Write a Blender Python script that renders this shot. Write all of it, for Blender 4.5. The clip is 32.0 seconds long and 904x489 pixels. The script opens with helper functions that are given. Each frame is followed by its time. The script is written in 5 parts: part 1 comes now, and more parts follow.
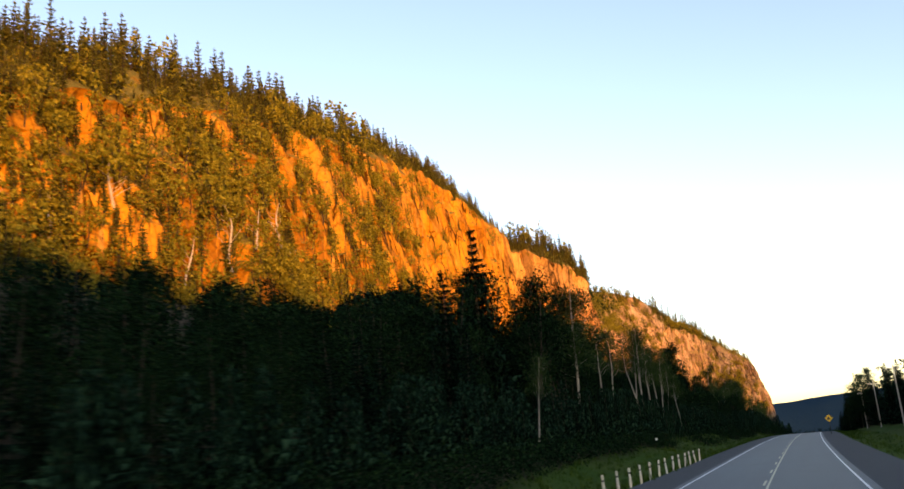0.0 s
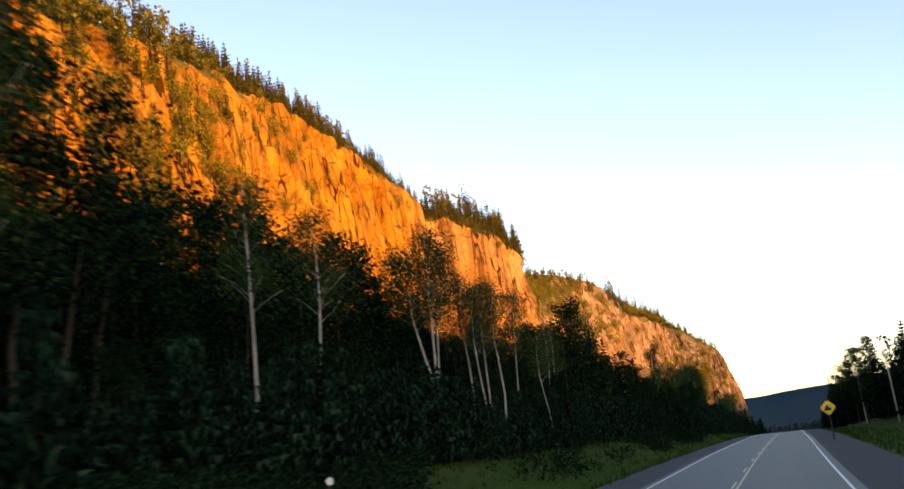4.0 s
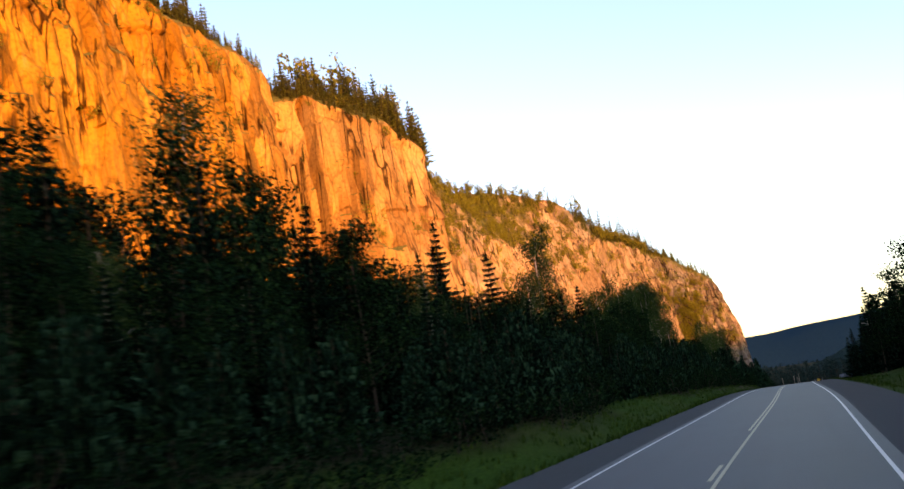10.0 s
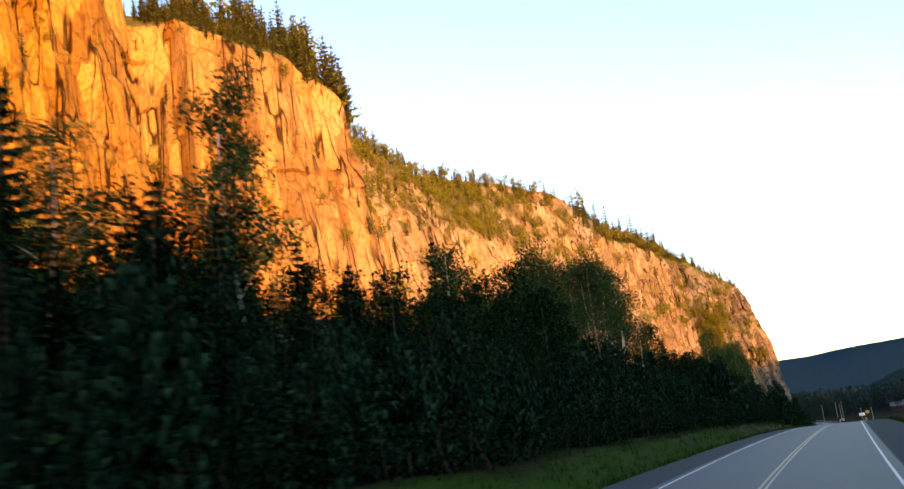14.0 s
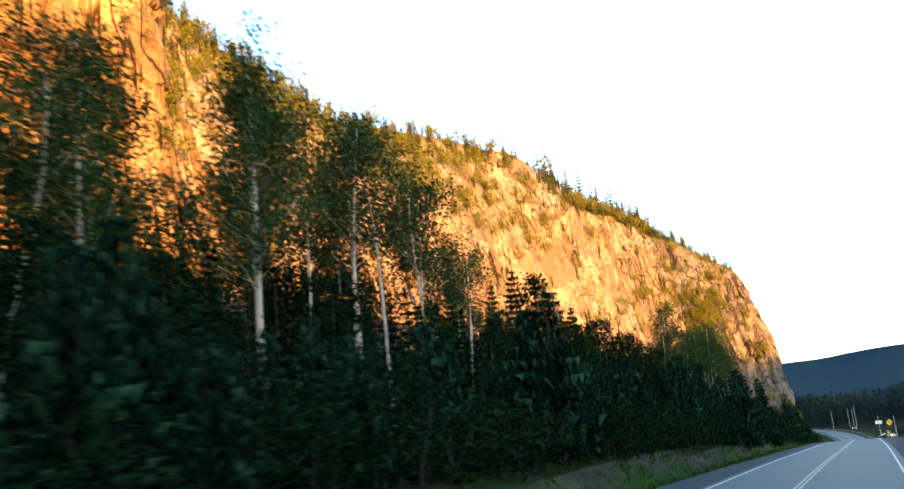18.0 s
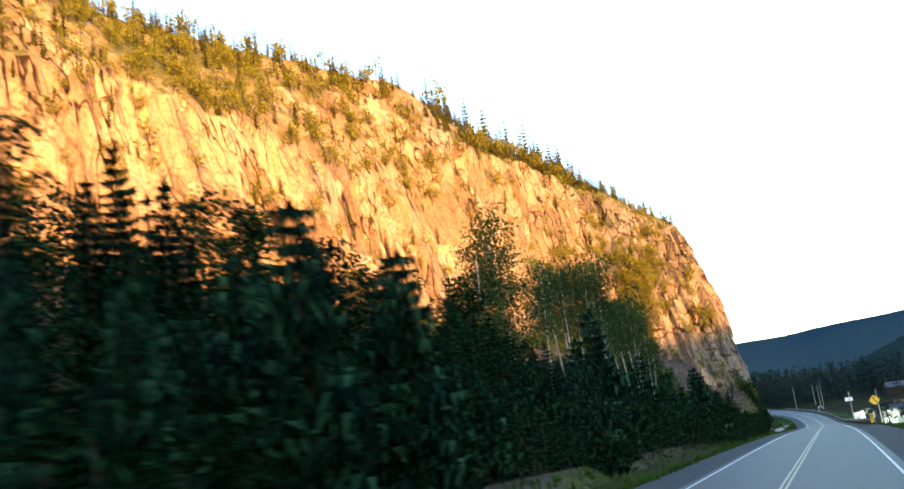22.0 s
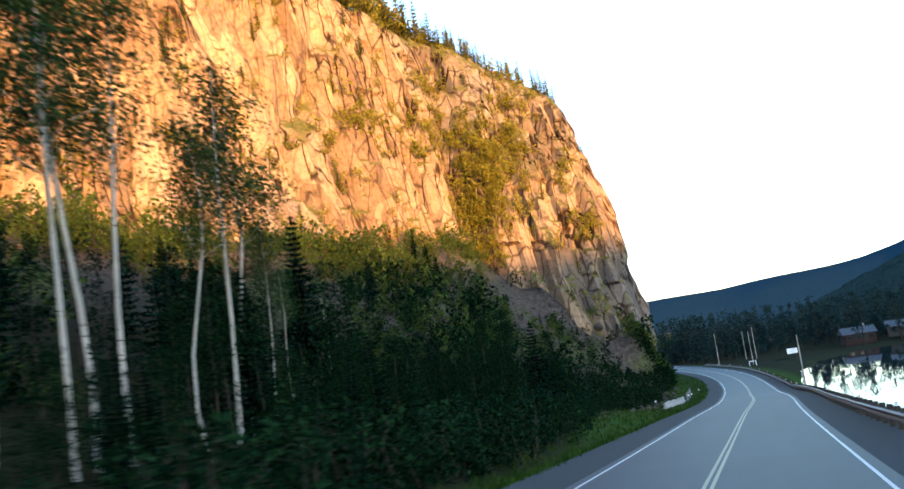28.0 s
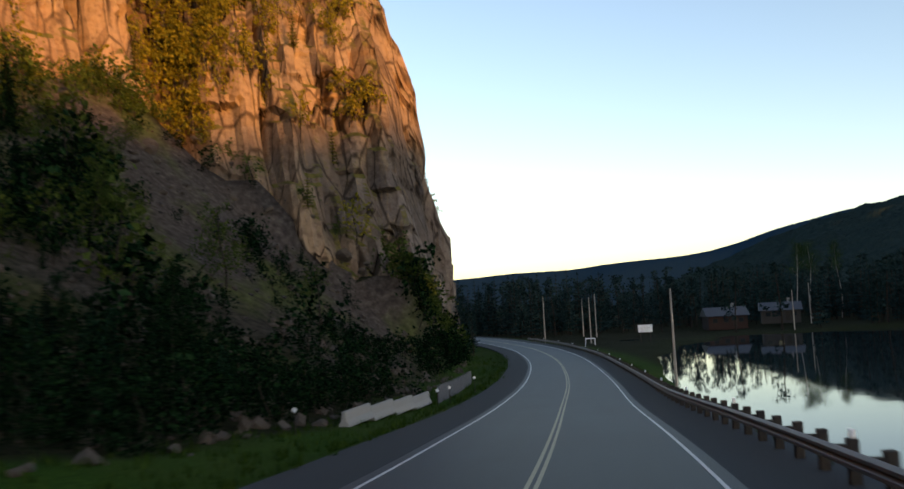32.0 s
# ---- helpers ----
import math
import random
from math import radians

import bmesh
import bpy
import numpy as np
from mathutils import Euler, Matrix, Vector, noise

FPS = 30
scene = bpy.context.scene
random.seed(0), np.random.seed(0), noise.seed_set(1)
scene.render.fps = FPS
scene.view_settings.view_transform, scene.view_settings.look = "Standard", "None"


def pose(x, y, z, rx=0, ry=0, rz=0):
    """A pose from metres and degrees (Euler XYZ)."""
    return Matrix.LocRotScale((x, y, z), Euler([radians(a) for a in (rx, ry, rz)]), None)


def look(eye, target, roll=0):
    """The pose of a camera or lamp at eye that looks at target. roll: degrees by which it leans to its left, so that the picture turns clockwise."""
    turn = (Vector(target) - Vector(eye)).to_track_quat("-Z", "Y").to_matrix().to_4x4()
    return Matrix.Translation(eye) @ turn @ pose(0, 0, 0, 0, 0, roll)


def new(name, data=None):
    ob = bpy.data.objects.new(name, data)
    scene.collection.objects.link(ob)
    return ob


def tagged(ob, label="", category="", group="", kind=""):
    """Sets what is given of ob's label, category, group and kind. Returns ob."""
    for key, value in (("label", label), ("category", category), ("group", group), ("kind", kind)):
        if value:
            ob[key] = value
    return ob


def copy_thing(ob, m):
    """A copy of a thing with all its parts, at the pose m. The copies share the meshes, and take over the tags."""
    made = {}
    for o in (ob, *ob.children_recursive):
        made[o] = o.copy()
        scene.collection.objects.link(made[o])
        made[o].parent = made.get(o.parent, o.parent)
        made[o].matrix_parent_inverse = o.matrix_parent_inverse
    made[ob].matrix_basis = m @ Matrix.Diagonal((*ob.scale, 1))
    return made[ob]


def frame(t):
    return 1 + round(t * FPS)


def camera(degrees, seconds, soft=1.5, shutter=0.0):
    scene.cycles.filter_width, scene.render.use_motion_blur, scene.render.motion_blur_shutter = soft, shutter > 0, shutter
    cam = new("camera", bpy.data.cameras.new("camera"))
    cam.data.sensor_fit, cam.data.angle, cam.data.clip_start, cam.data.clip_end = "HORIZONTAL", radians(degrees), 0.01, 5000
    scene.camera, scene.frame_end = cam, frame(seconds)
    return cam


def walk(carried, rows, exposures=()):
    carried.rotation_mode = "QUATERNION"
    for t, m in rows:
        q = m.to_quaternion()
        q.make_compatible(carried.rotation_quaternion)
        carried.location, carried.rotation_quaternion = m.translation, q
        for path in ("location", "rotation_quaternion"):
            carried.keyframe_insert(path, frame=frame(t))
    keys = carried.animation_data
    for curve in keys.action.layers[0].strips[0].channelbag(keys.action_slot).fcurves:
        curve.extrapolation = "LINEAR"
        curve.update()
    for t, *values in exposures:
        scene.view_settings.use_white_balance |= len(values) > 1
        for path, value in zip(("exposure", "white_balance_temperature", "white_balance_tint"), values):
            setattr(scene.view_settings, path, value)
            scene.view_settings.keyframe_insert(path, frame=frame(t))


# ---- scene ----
# Camera: the right lane of a two-lane highway, eye 2.33 m over the road, driven north (+y).
cam = camera(56.8, 32.0, soft=1.6, shutter=0.5)
ROWS = [
    (0.0, -0.00, 0.00, -0.00, 103.71, 4.58, 22.85),
    (0.5, -0.10, 9.81, -0.04, 103.77, 4.68, 22.65),
    (1.0, -0.20, 19.61, -0.07, 103.79, 4.66, 22.40),
    (1.5, -0.29, 29.41, -0.10, 103.79, 4.47, 22.07),
    (2.0, -0.37, 39.18, -0.13, 103.75, 4.21, 21.59),
    (2.5, -0.43, 48.93, -0.14, 103.78, 4.19, 21.11),
    (3.0, -0.47, 58.64, -0.15, 103.76, 4.85, 20.90),
    (3.5, -0.50, 68.30, -0.16, 103.81, 5.62, 20.99),
    (5.5, -0.47, 106.21, -0.17, 103.16, 7.28, 22.74),
    (6.0, -0.43, 115.50, -0.17, 102.86, 7.63, 23.19),
    (6.5, -0.39, 124.72, -0.17, 102.62, 8.14, 23.36),
    (7.0, -0.34, 133.89, -0.19, 102.33, 7.55, 23.22),
    (7.5, -0.29, 143.03, -0.21, 102.07, 7.06, 22.93),
    (8.0, -0.22, 152.17, -0.24, 101.75, 6.70, 22.60),
    (8.5, -0.16, 161.31, -0.29, 101.51, 6.60, 22.52),
    (9.0, -0.08, 170.44, -0.35, 101.30, 7.19, 22.67),
    (9.5, -0.01, 179.57, -0.43, 100.88, 8.36, 22.49),
    (10.0, 0.08, 188.67, -0.51, 100.58, 8.29, 22.30),
    (10.5, 0.16, 197.73, -0.59, 100.65, 8.59, 22.33),
    (11.0, 0.24, 206.74, -0.69, 100.78, 8.62, 22.16),
    (11.5, 0.32, 215.71, -0.79, 101.08, 8.52, 22.05),
    (12.0, 0.39, 224.63, -0.90, 101.37, 8.13, 22.17),
    (12.5, 0.45, 233.49, -1.02, 101.69, 7.90, 22.73),
    (13.0, 0.50, 242.32, -1.15, 101.88, 7.81, 23.52),
    (13.5, 0.54, 251.11, -1.30, 102.12, 7.39, 24.26),
    (15.5, 0.62, 286.04, -2.01, 101.75, 6.53, 25.08),
    (16.0, 0.65, 294.71, -2.23, 101.56, 6.28, 25.15),
    (16.5, 0.69, 303.34, -2.47, 101.58, 5.99, 25.24),
    (17.0, 0.75, 311.98, -2.73, 101.71, 5.96, 25.20),
    (17.5, 0.82, 320.67, -3.01, 101.78, 5.59, 25.14),
    (18.0, 0.88, 329.45, -3.30, 101.94, 5.87, 25.33),
    (18.5, 0.94, 338.37, -3.60, 101.87, 6.08, 25.28),
    (19.0, 0.99, 347.40, -3.93, 101.76, 6.53, 25.33),
    (19.5, 1.04, 356.53, -4.27, 101.50, 7.16, 25.15),
    (20.0, 1.08, 365.73, -4.64, 101.33, 8.05, 24.99),
    (20.5, 1.11, 374.97, -5.03, 101.38, 8.53, 24.98),
    (21.0, 1.14, 384.27, -5.46, 101.38, 8.51, 24.76),
    (21.5, 1.15, 393.62, -5.90, 101.35, 8.44, 24.37),
    (22.0, 1.15, 403.04, -6.36, 101.17, 7.97, 23.63),
    (22.5, 1.13, 412.51, -6.83, 100.83, 7.07, 22.66),
    (23.0, 1.11, 422.04, -7.32, 100.53, 6.14, 21.89),
    (23.5, 1.08, 431.60, -7.82, 100.24, 5.77, 21.40),
    (24.0, 1.07, 441.19, -8.32, 99.91, 5.18, 20.85),
    (24.5, 1.06, 450.78, -8.84, 99.66, 4.91, 20.49),
    (25.0, 1.08, 460.39, -9.36, 99.29, 5.12, 20.18),
    (25.5, 1.10, 469.99, -9.90, 98.84, 5.91, 19.76),
    (26.0, 1.13, 479.60, -10.45, 98.27, 6.38, 19.31),
    (26.5, 1.15, 489.22, -11.02, 97.72, 6.35, 19.02),
    (28.5, 1.23, 527.63, -13.47, 97.83, 8.33, 20.18),
    (29.0, 1.24, 537.22, -14.11, 97.71, 7.74, 19.83),
    (29.5, 1.24, 546.82, -14.76, 97.33, 7.08, 18.67),
    (30.0, 1.23, 556.43, -15.40, 96.58, 6.46, 16.81),
    (30.5, 1.22, 566.05, -16.04, 95.64, 5.71, 13.57),
    (31.0, 1.21, 575.69, -16.68, 95.09, 5.34, 11.53),
    (31.5, 1.20, 585.34, -17.31, 94.58, 4.14, 10.76),
    (32.0, 1.18, 595.00, -17.95, 94.49, 2.94, 10.10),
]
EXPOSURES = [(0.0, 1.75, 7300, 25), (9.0, 1.85, 7100, 26), (13.0, 2.0, 6850, 22), (16.0, 2.45, 6350, 12), (19.0, 2.75, 6100, 9), (22.0, 2.75, 6050, 9), (24.0, 2.75, 6000, 9), (29.0, 2.65, 5750, 9), (30.4, 2.5, 6000, 10), (31.0, 2.1, 6600, 15), (31.5, 1.6, 6900, 17), (32.0, 1.25, 7050, 19)]
walk(cam, [(t, pose(x, y, z, rx, ry, rz)) for t, x, y, z, rx, ry, rz in ROWS], EXPOSURES)

# ---- light: a low evening sun over the eastern ridge, clear pale sky ----
SUN_FROM = Vector((0.72, -0.69, 0.056)).normalized()
world = bpy.data.worlds.new("evening_sky")
scene.world = world
world.use_nodes = True
wn = world.node_tree.nodes
sky = wn.new("ShaderNodeTexSky")
sky.sky_type = 'NISHITA'
sky.sun_disc = False
sky.sun_elevation = math.asin(SUN_FROM.z) + 0.09
sky.sun_rotation = math.atan2(SUN_FROM.x, SUN_FROM.y)
sky.air_density, sky.dust_density, sky.ozone_density = 1.0, 0.6, 1.5
SKY_STRENGTH = 0.15
wn["Background"].inputs["Strength"].default_value = SKY_STRENGTH
world.node_tree.links.new(sky.outputs[0], wn["Background"].inputs["Color"])

sun = new("sun", bpy.data.lights.new("sun", 'SUN'))
sun.data.energy, sun.data.angle, sun.data.color = 3.3, radians(0.6), (1.0, 0.43, 0.075)
sun.matrix_world = look(SUN_FROM * 500, (0, 0, 0))


# ---- small tools ----
def lattice(ix, iy, iz, seed):
    """A fixed pseudo-random number in 0..1 for each cell of a grid."""
    ix, iy, iz = (np.asarray(a) for a in (ix, iy, iz))
    h = (ix.astype(np.int64) * 374761393 + iy.astype(np.int64) * 668265263 + iz.astype(np.int64) * 2147483647 + seed * 144665) & 0xFFFFFFFF
    h = ((h ^ (h >> 13)) * 1274126177) & 0xFFFFFFFF
    h = ((h ^ (h >> 16)) * 1103515245) & 0xFFFFFFFF
    return ((h ^ (h >> 15)) & 0xFFFFFF) / float(0xFFFFFF)


def vnoise(x, y, z=0.0, seed=0):
    """Smooth noise in -1..1 over arrays."""
    x, y, z = np.broadcast_arrays(np.asarray(x, float), np.asarray(y, float), np.asarray(z, float))
    i, j, k = np.floor(x), np.floor(y), np.floor(z)
    u, v, w = x - i, y - j, z - k
    u, v, w = u * u * (3 - 2 * u), v * v * (3 - 2 * v), w * w * (3 - 2 * w)
    out = 0
    for a in (0, 1):
        for b in (0, 1):
            for c in (0, 1):
                out = out + lattice(i + a, j + b, k + c, seed) * (u if a else 1 - u) * (v if b else 1 - v) * (w if c else 1 - w)
    return out * 2 - 1


def fbm(x, y, z=0.0, seed=0, octaves=4):
    out, amp, s = 0, 1.0, 1.0
    for o in range(octaves):
        out = out + amp * vnoise(x * s, y * s, np.asarray(z) * s, seed + o * 17)
        amp, s = amp * 0.5, s * 2.03
    return out


def mesh_data(name, verts, faces, mats=(), index=None, smooth=False):
    """A mesh from arrays; faces is an array of quads or triangles."""
    me = bpy.data.meshes.new(name)
    verts, faces = np.asarray(verts, np.float32), np.asarray(faces, np.int32)
    n, k = faces.shape
    me.vertices.add(len(verts))
    me.vertices.foreach_set("co", verts.ravel())
    me.loops.add(n * k)
    me.loops.foreach_set("vertex_index", faces.ravel())
    me.polygons.add(n)
    me.polygons.foreach_set("loop_start", np.arange(0, n * k, k, dtype=np.int32))
    if index is not None:
        me.polygons.foreach_set("material_index", np.asarray(index, np.int32))
    me.polygons.foreach_set("use_smooth", np.full(n, smooth))
    for m in mats:
        me.materials.append(m)
    me.update(calc_edges=True)
    return me


def grid_faces(nu, nv):
    a = (np.arange(nu - 1)[:, None] * nv + np.arange(nv - 1)[None, :]).ravel()
    return np.stack([a, a + nv, a + nv + 1, a + 1], 1)


def bm_mesh(name, bm, mat, smooth=False):
    me = bpy.data.meshes.new(name)
    for f in bm.faces:
        f.smooth = smooth
    bm.to_mesh(me)
    bm.free()
    if mat:
        me.materials.append(mat)
    return me


def part(name, bm, material, parent, label="", smooth=False):
    """One mesh object under a thing or a part."""
    ob = new(name, bm_mesh(name, bm, material, smooth) if isinstance(bm, bmesh.types.BMesh) else bm)
    ob.parent = parent
    return tagged(ob, label) if label else ob


def box(bm, x0, x1, y0, y1, z0, z1, bevel=0.0):
    r = bmesh.ops.create_cube(bm, size=1.0, matrix=Matrix.LocRotScale(((x0 + x1) / 2, (y0 + y1) / 2, (z0 + z1) / 2), None, (x1 - x0, y1 - y0, z1 - z0)))
    if bevel:
        edges = list({e for v in r["verts"] for e in v.link_edges})
        bmesh.ops.bevel(bm, geom=edges, offset=bevel, segments=1, affect='EDGES')
    return bm


def rod(bm, a, b, r0, r1=None, sides=10):
    a, b = Vector(a), Vector(b)
    d = b - a
    m = Matrix.Translation((a + b) / 2) @ d.to_track_quat('Z', 'Y').to_matrix().to_4x4()
    bmesh.ops.create_cone(bm, cap_ends=True, segments=sides, radius1=r0, radius2=r0 if r1 is None else r1, depth=d.length, matrix=m)
    return bm


# ---- materials ----
def material(name, rough=0.8, metal=0.0, spec=0.3):
    m = bpy.data.materials.new(name)
    m.use_nodes = True
    nt = m.node_tree
    b = nt.nodes["Principled BSDF"]
    b.inputs["Roughness"].default_value, b.inputs["Metallic"].default_value = rough, metal
    b.inputs["Specular IOR Level"].default_value = spec
    return m, nt, b


def node(nt, kind, **inputs):
    n = nt.nodes.new(kind)
    for k, v in inputs.items():
        n.inputs[k.replace("_", " ")].default_value = v
    return n


def ramp(nt, source, stops):
    r = nt.nodes.new("ShaderNodeValToRGB")
    while len(r.color_ramp.elements) < len(stops):
        r.color_ramp.elements.new(0.5)
    for e, (p, c) in zip(r.color_ramp.elements, stops):
        e.position, e.color = p, (*c, 1) if len(c) == 3 else c
    nt.links.new(source, r.inputs[0])
    return r.outputs[0]


def coords(nt, scale=(1, 1, 1), kind="Object"):
    tc, mp = nt.nodes.new("ShaderNodeTexCoord"), nt.nodes.new("ShaderNodeMapping")
    mp.inputs["Scale"].default_value = scale
    nt.links.new(tc.outputs[kind], mp.inputs[0])
    return mp.outputs[0]


def noise_tex(nt, vec, scale, detail=4.0, rough=0.55):
    n = node(nt, "ShaderNodeTexNoise", Scale=scale, Detail=detail, Roughness=rough)
    nt.links.new(vec, n.inputs["Vector"])
    return n.outputs[0]


def mix(nt, fac, a, b, mode="MIX"):
    m = nt.nodes.new("ShaderNodeMix")
    m.data_type, m.blend_type = 'RGBA', mode
    for sock, v in ((m.inputs[0], fac), (m.inputs[6], a), (m.inputs[7], b)):
        if isinstance(v, bpy.types.NodeSocket):
            nt.links.new(v, sock)
        elif isinstance(v, (int, float)):
            sock.default_value = v
        else:
            sock.default_value = (*v, 1)
    return m.outputs[2]


def bump(nt, height, bsdf, strength=0.5, distance=0.1):
    b = node(nt, "ShaderNodeBump", Strength=strength, Distance=distance)
    nt.links.new(height, b.inputs["Height"])
    nt.links.new(b.outputs[0], bsdf.inputs["Normal"])


def simple(name, c0, c1, scale=3.0, rough=0.7, metal=0.0, relief=0.2, dist=0.02, stretch=(1, 1, 1), spec=0.3):
    """Two tones in broad patches and in grain, with fine relief."""
    m, nt, b = material(name, rough, metal, spec)
    v = coords(nt, stretch)
    n1, n2 = noise_tex(nt, v, scale, 3), noise_tex(nt, v, scale * 9, 5)
    nt.links.new(mix(nt, ramp(nt, n1, [(0.35, (0, 0, 0)), (0.65, (1, 1, 1))]), ramp(nt, n2, [(0.3, c0), (0.7, c1)]), ramp(nt, n2, [(0.3, c1), (0.75, c0)])), b.inputs["Base Color"])
    bump(nt, n2, b, relief, dist)
    return m


def rock_material(name="cliff_rock", tint=(1, 1, 1)):
    """Iron-stained rock: tall smooth faces with run-off streaks and fine upright joints; greyer towards the headland."""
    m, nt, b = material(name, 0.95, 0, 0.05)
    v, vs, vj = coords(nt), coords(nt, (1, 1, 0.035)), coords(nt, (1, 1, 0.013))
    big, streak, grain, joint = noise_tex(nt, v, 0.03, 4), noise_tex(nt, vs, 0.45, 5, 0.6), noise_tex(nt, v, 1.1, 6, 0.6), noise_tex(nt, vj, 0.30, 2, 0.4)
    warm = ramp(nt, big, [(0.3, (0.25, 0.098, 0.008)), (0.5, (0.36, 0.168, 0.014)), (0.7, (0.31, 0.160, 0.024))])
    cool = ramp(nt, big, [(0.3, (0.17, 0.115, 0.075)), (0.5, (0.25, 0.180, 0.118)), (0.7, (0.175, 0.145, 0.118))])
    cream = ramp(nt, big, [(0.3, (0.27, 0.16, 0.075)), (0.5, (0.37, 0.24, 0.125)), (0.7, (0.32, 0.23, 0.15))])
    sp = nt.nodes.new("ShaderNodeSeparateXYZ")
    nt.links.new(coords(nt, (1, 0.001, 1)), sp.inputs[0])
    base = mix(nt, ramp(nt, sp.outputs[1], [(0.36, (0, 0, 0)), (0.47, (1, 1, 1))]), warm, cream)
    base = mix(nt, ramp(nt, sp.outputs[1], [(0.54, (0, 0, 0)), (0.66, (0.75, 0.75, 0.75)), (0.71, (1, 1, 1))]), base, cool)
    base = mix(nt, ramp(nt, streak, [(0.34, (0.4, 0.4, 0.4)), (0.45, (0, 0, 0))]), base, (0.13, 0.062, 0.022))
    # greyer rock low on the headland, with its shade painted into the colour
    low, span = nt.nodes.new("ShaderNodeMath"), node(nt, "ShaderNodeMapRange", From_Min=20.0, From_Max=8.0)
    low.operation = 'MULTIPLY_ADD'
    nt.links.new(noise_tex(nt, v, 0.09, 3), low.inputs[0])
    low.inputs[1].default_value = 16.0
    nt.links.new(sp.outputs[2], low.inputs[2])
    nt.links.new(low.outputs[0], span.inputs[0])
    low_shade = mix(nt, 1.0, ramp(nt, sp.outputs[1], [(0.69, (0, 0, 0)), (0.70, (0.8, 0.8, 0.8))]), span.outputs[0], "MULTIPLY")
    base = mix(nt, low_shade, base, ramp(nt, big, [(0.3, (0.095, 0.083, 0.080)), (0.7, (0.145, 0.130, 0.126))]))
    # slabs of one tone between the breaks
    slab = node(nt, "ShaderNodeTexVoronoi", Scale=0.15)
    nt.links.new(mix(nt, 0.5, coords(nt, (1, 1, 0.32)), noise_tex(nt, v, 0.12, 3), "LINEAR_LIGHT"), slab.inputs["Vector"])
    base = mix(nt, 0.75, base, ramp(nt, slab.outputs["Color"], [(0.2, (0.52, 0.47, 0.42)), (0.5, (0.98, 0.97, 0.95)), (0.8, (1.3, 1.3, 1.28))]), "MULTIPLY")
    base = mix(nt, ramp(nt, streak, [(0.58, (0, 0, 0)), (0.72, (0.4, 0.4, 0.4))]), base, (0.46, 0.31, 0.12))
    base = mix(nt, 0.6, base, ramp(nt, grain, [(0.32, (0.35, 0.33, 0.31)), (0.5, (0.95, 0.93, 0.9)), (0.75, (1.15, 1.12, 1.1))]), "MULTIPLY")
    # open joints: thin dark upright lines, in clusters
    line = ramp(nt, joint, [(0.462, (1, 1, 1)), (0.488, (0.08, 0.065, 0.05)), (0.507, (0.08, 0.065, 0.05)), (0.533, (1, 1, 1))])
    gate = ramp(nt, noise_tex(nt, v, 0.055, 2), [(0.42, (0, 0, 0)), (0.54, (0.95, 0.95, 0.95))])
    base = mix(nt, gate, base, mix(nt, 1.0, base, line, "MULTIPLY"))
    fine = noise_tex(nt, coords(nt, (1, 1, 0.03)), 1.5, 3, 0.5)
    base = mix(nt, ramp(nt, fine, [(0.34, (0.35, 0.35, 0.35)), (0.40, (0, 0, 0))]), base, (0.10, 0.055, 0.025))
    # the headland breaks into blocks
    cell = node(nt, "ShaderNodeTexVoronoi", Scale=0.24)
    cell.feature = 'DISTANCE_TO_EDGE'
    warped = mix(nt, 0.2, coords(nt, (1, 1, 0.3)), noise_tex(nt, v, 0.2, 2), "LINEAR_LIGHT")
    nt.links.new(warped, cell.inputs["Vector"])
    seam = ramp(nt, cell.outputs[0], [(0.0, (0.14, 0.13, 0.12)), (0.02, (0.35, 0.33, 0.31)), (0.045, (1, 1, 1))])
    head = ramp(nt, sp.outputs[1], [(0.66, (0.4, 0.4, 0.4)), (0.70, (0.8, 0.8, 0.8))])
    base = mix(nt, head, base, mix(nt, 1.0, base, seam, "MULTIPLY"))
    base = mix(nt, 1.0, base, tint, "MULTIPLY")
    # moss and grass hold on ledges and on the gentler slopes
    geo, sep = nt.nodes.new("ShaderNodeNewGeometry"), nt.nodes.new("ShaderNodeSeparateXYZ")
    nt.links.new(geo.outputs["Normal"], sep.inputs[0])
    add = nt.nodes.new("ShaderNodeMath")
    add.operation = 'MULTIPLY_ADD'
    nt.links.new(grain, add.inputs[0])
    add.inputs[1].default_value = 0.5
    nt.links.new(sep.outputs[2], add.inputs[2])
    base = mix(nt, ramp(nt, add.outputs[0], [(0.72, (0, 0, 0)), (0.88, (1, 1, 1))]), base, ramp(nt, grain, [(0.3, (0.05, 0.055, 0.015)), (0.7, (0.13, 0.11, 0.03))]))
    nt.links.new(base, b.inputs["Base Color"])
    bump(nt, mix(nt, gate, mix(nt, 0.5, streak, grain), mix(nt, 0.6, mix(nt, 0.5, streak, grain), line, "MULTIPLY")), b, 0.9, 0.8)
    return m


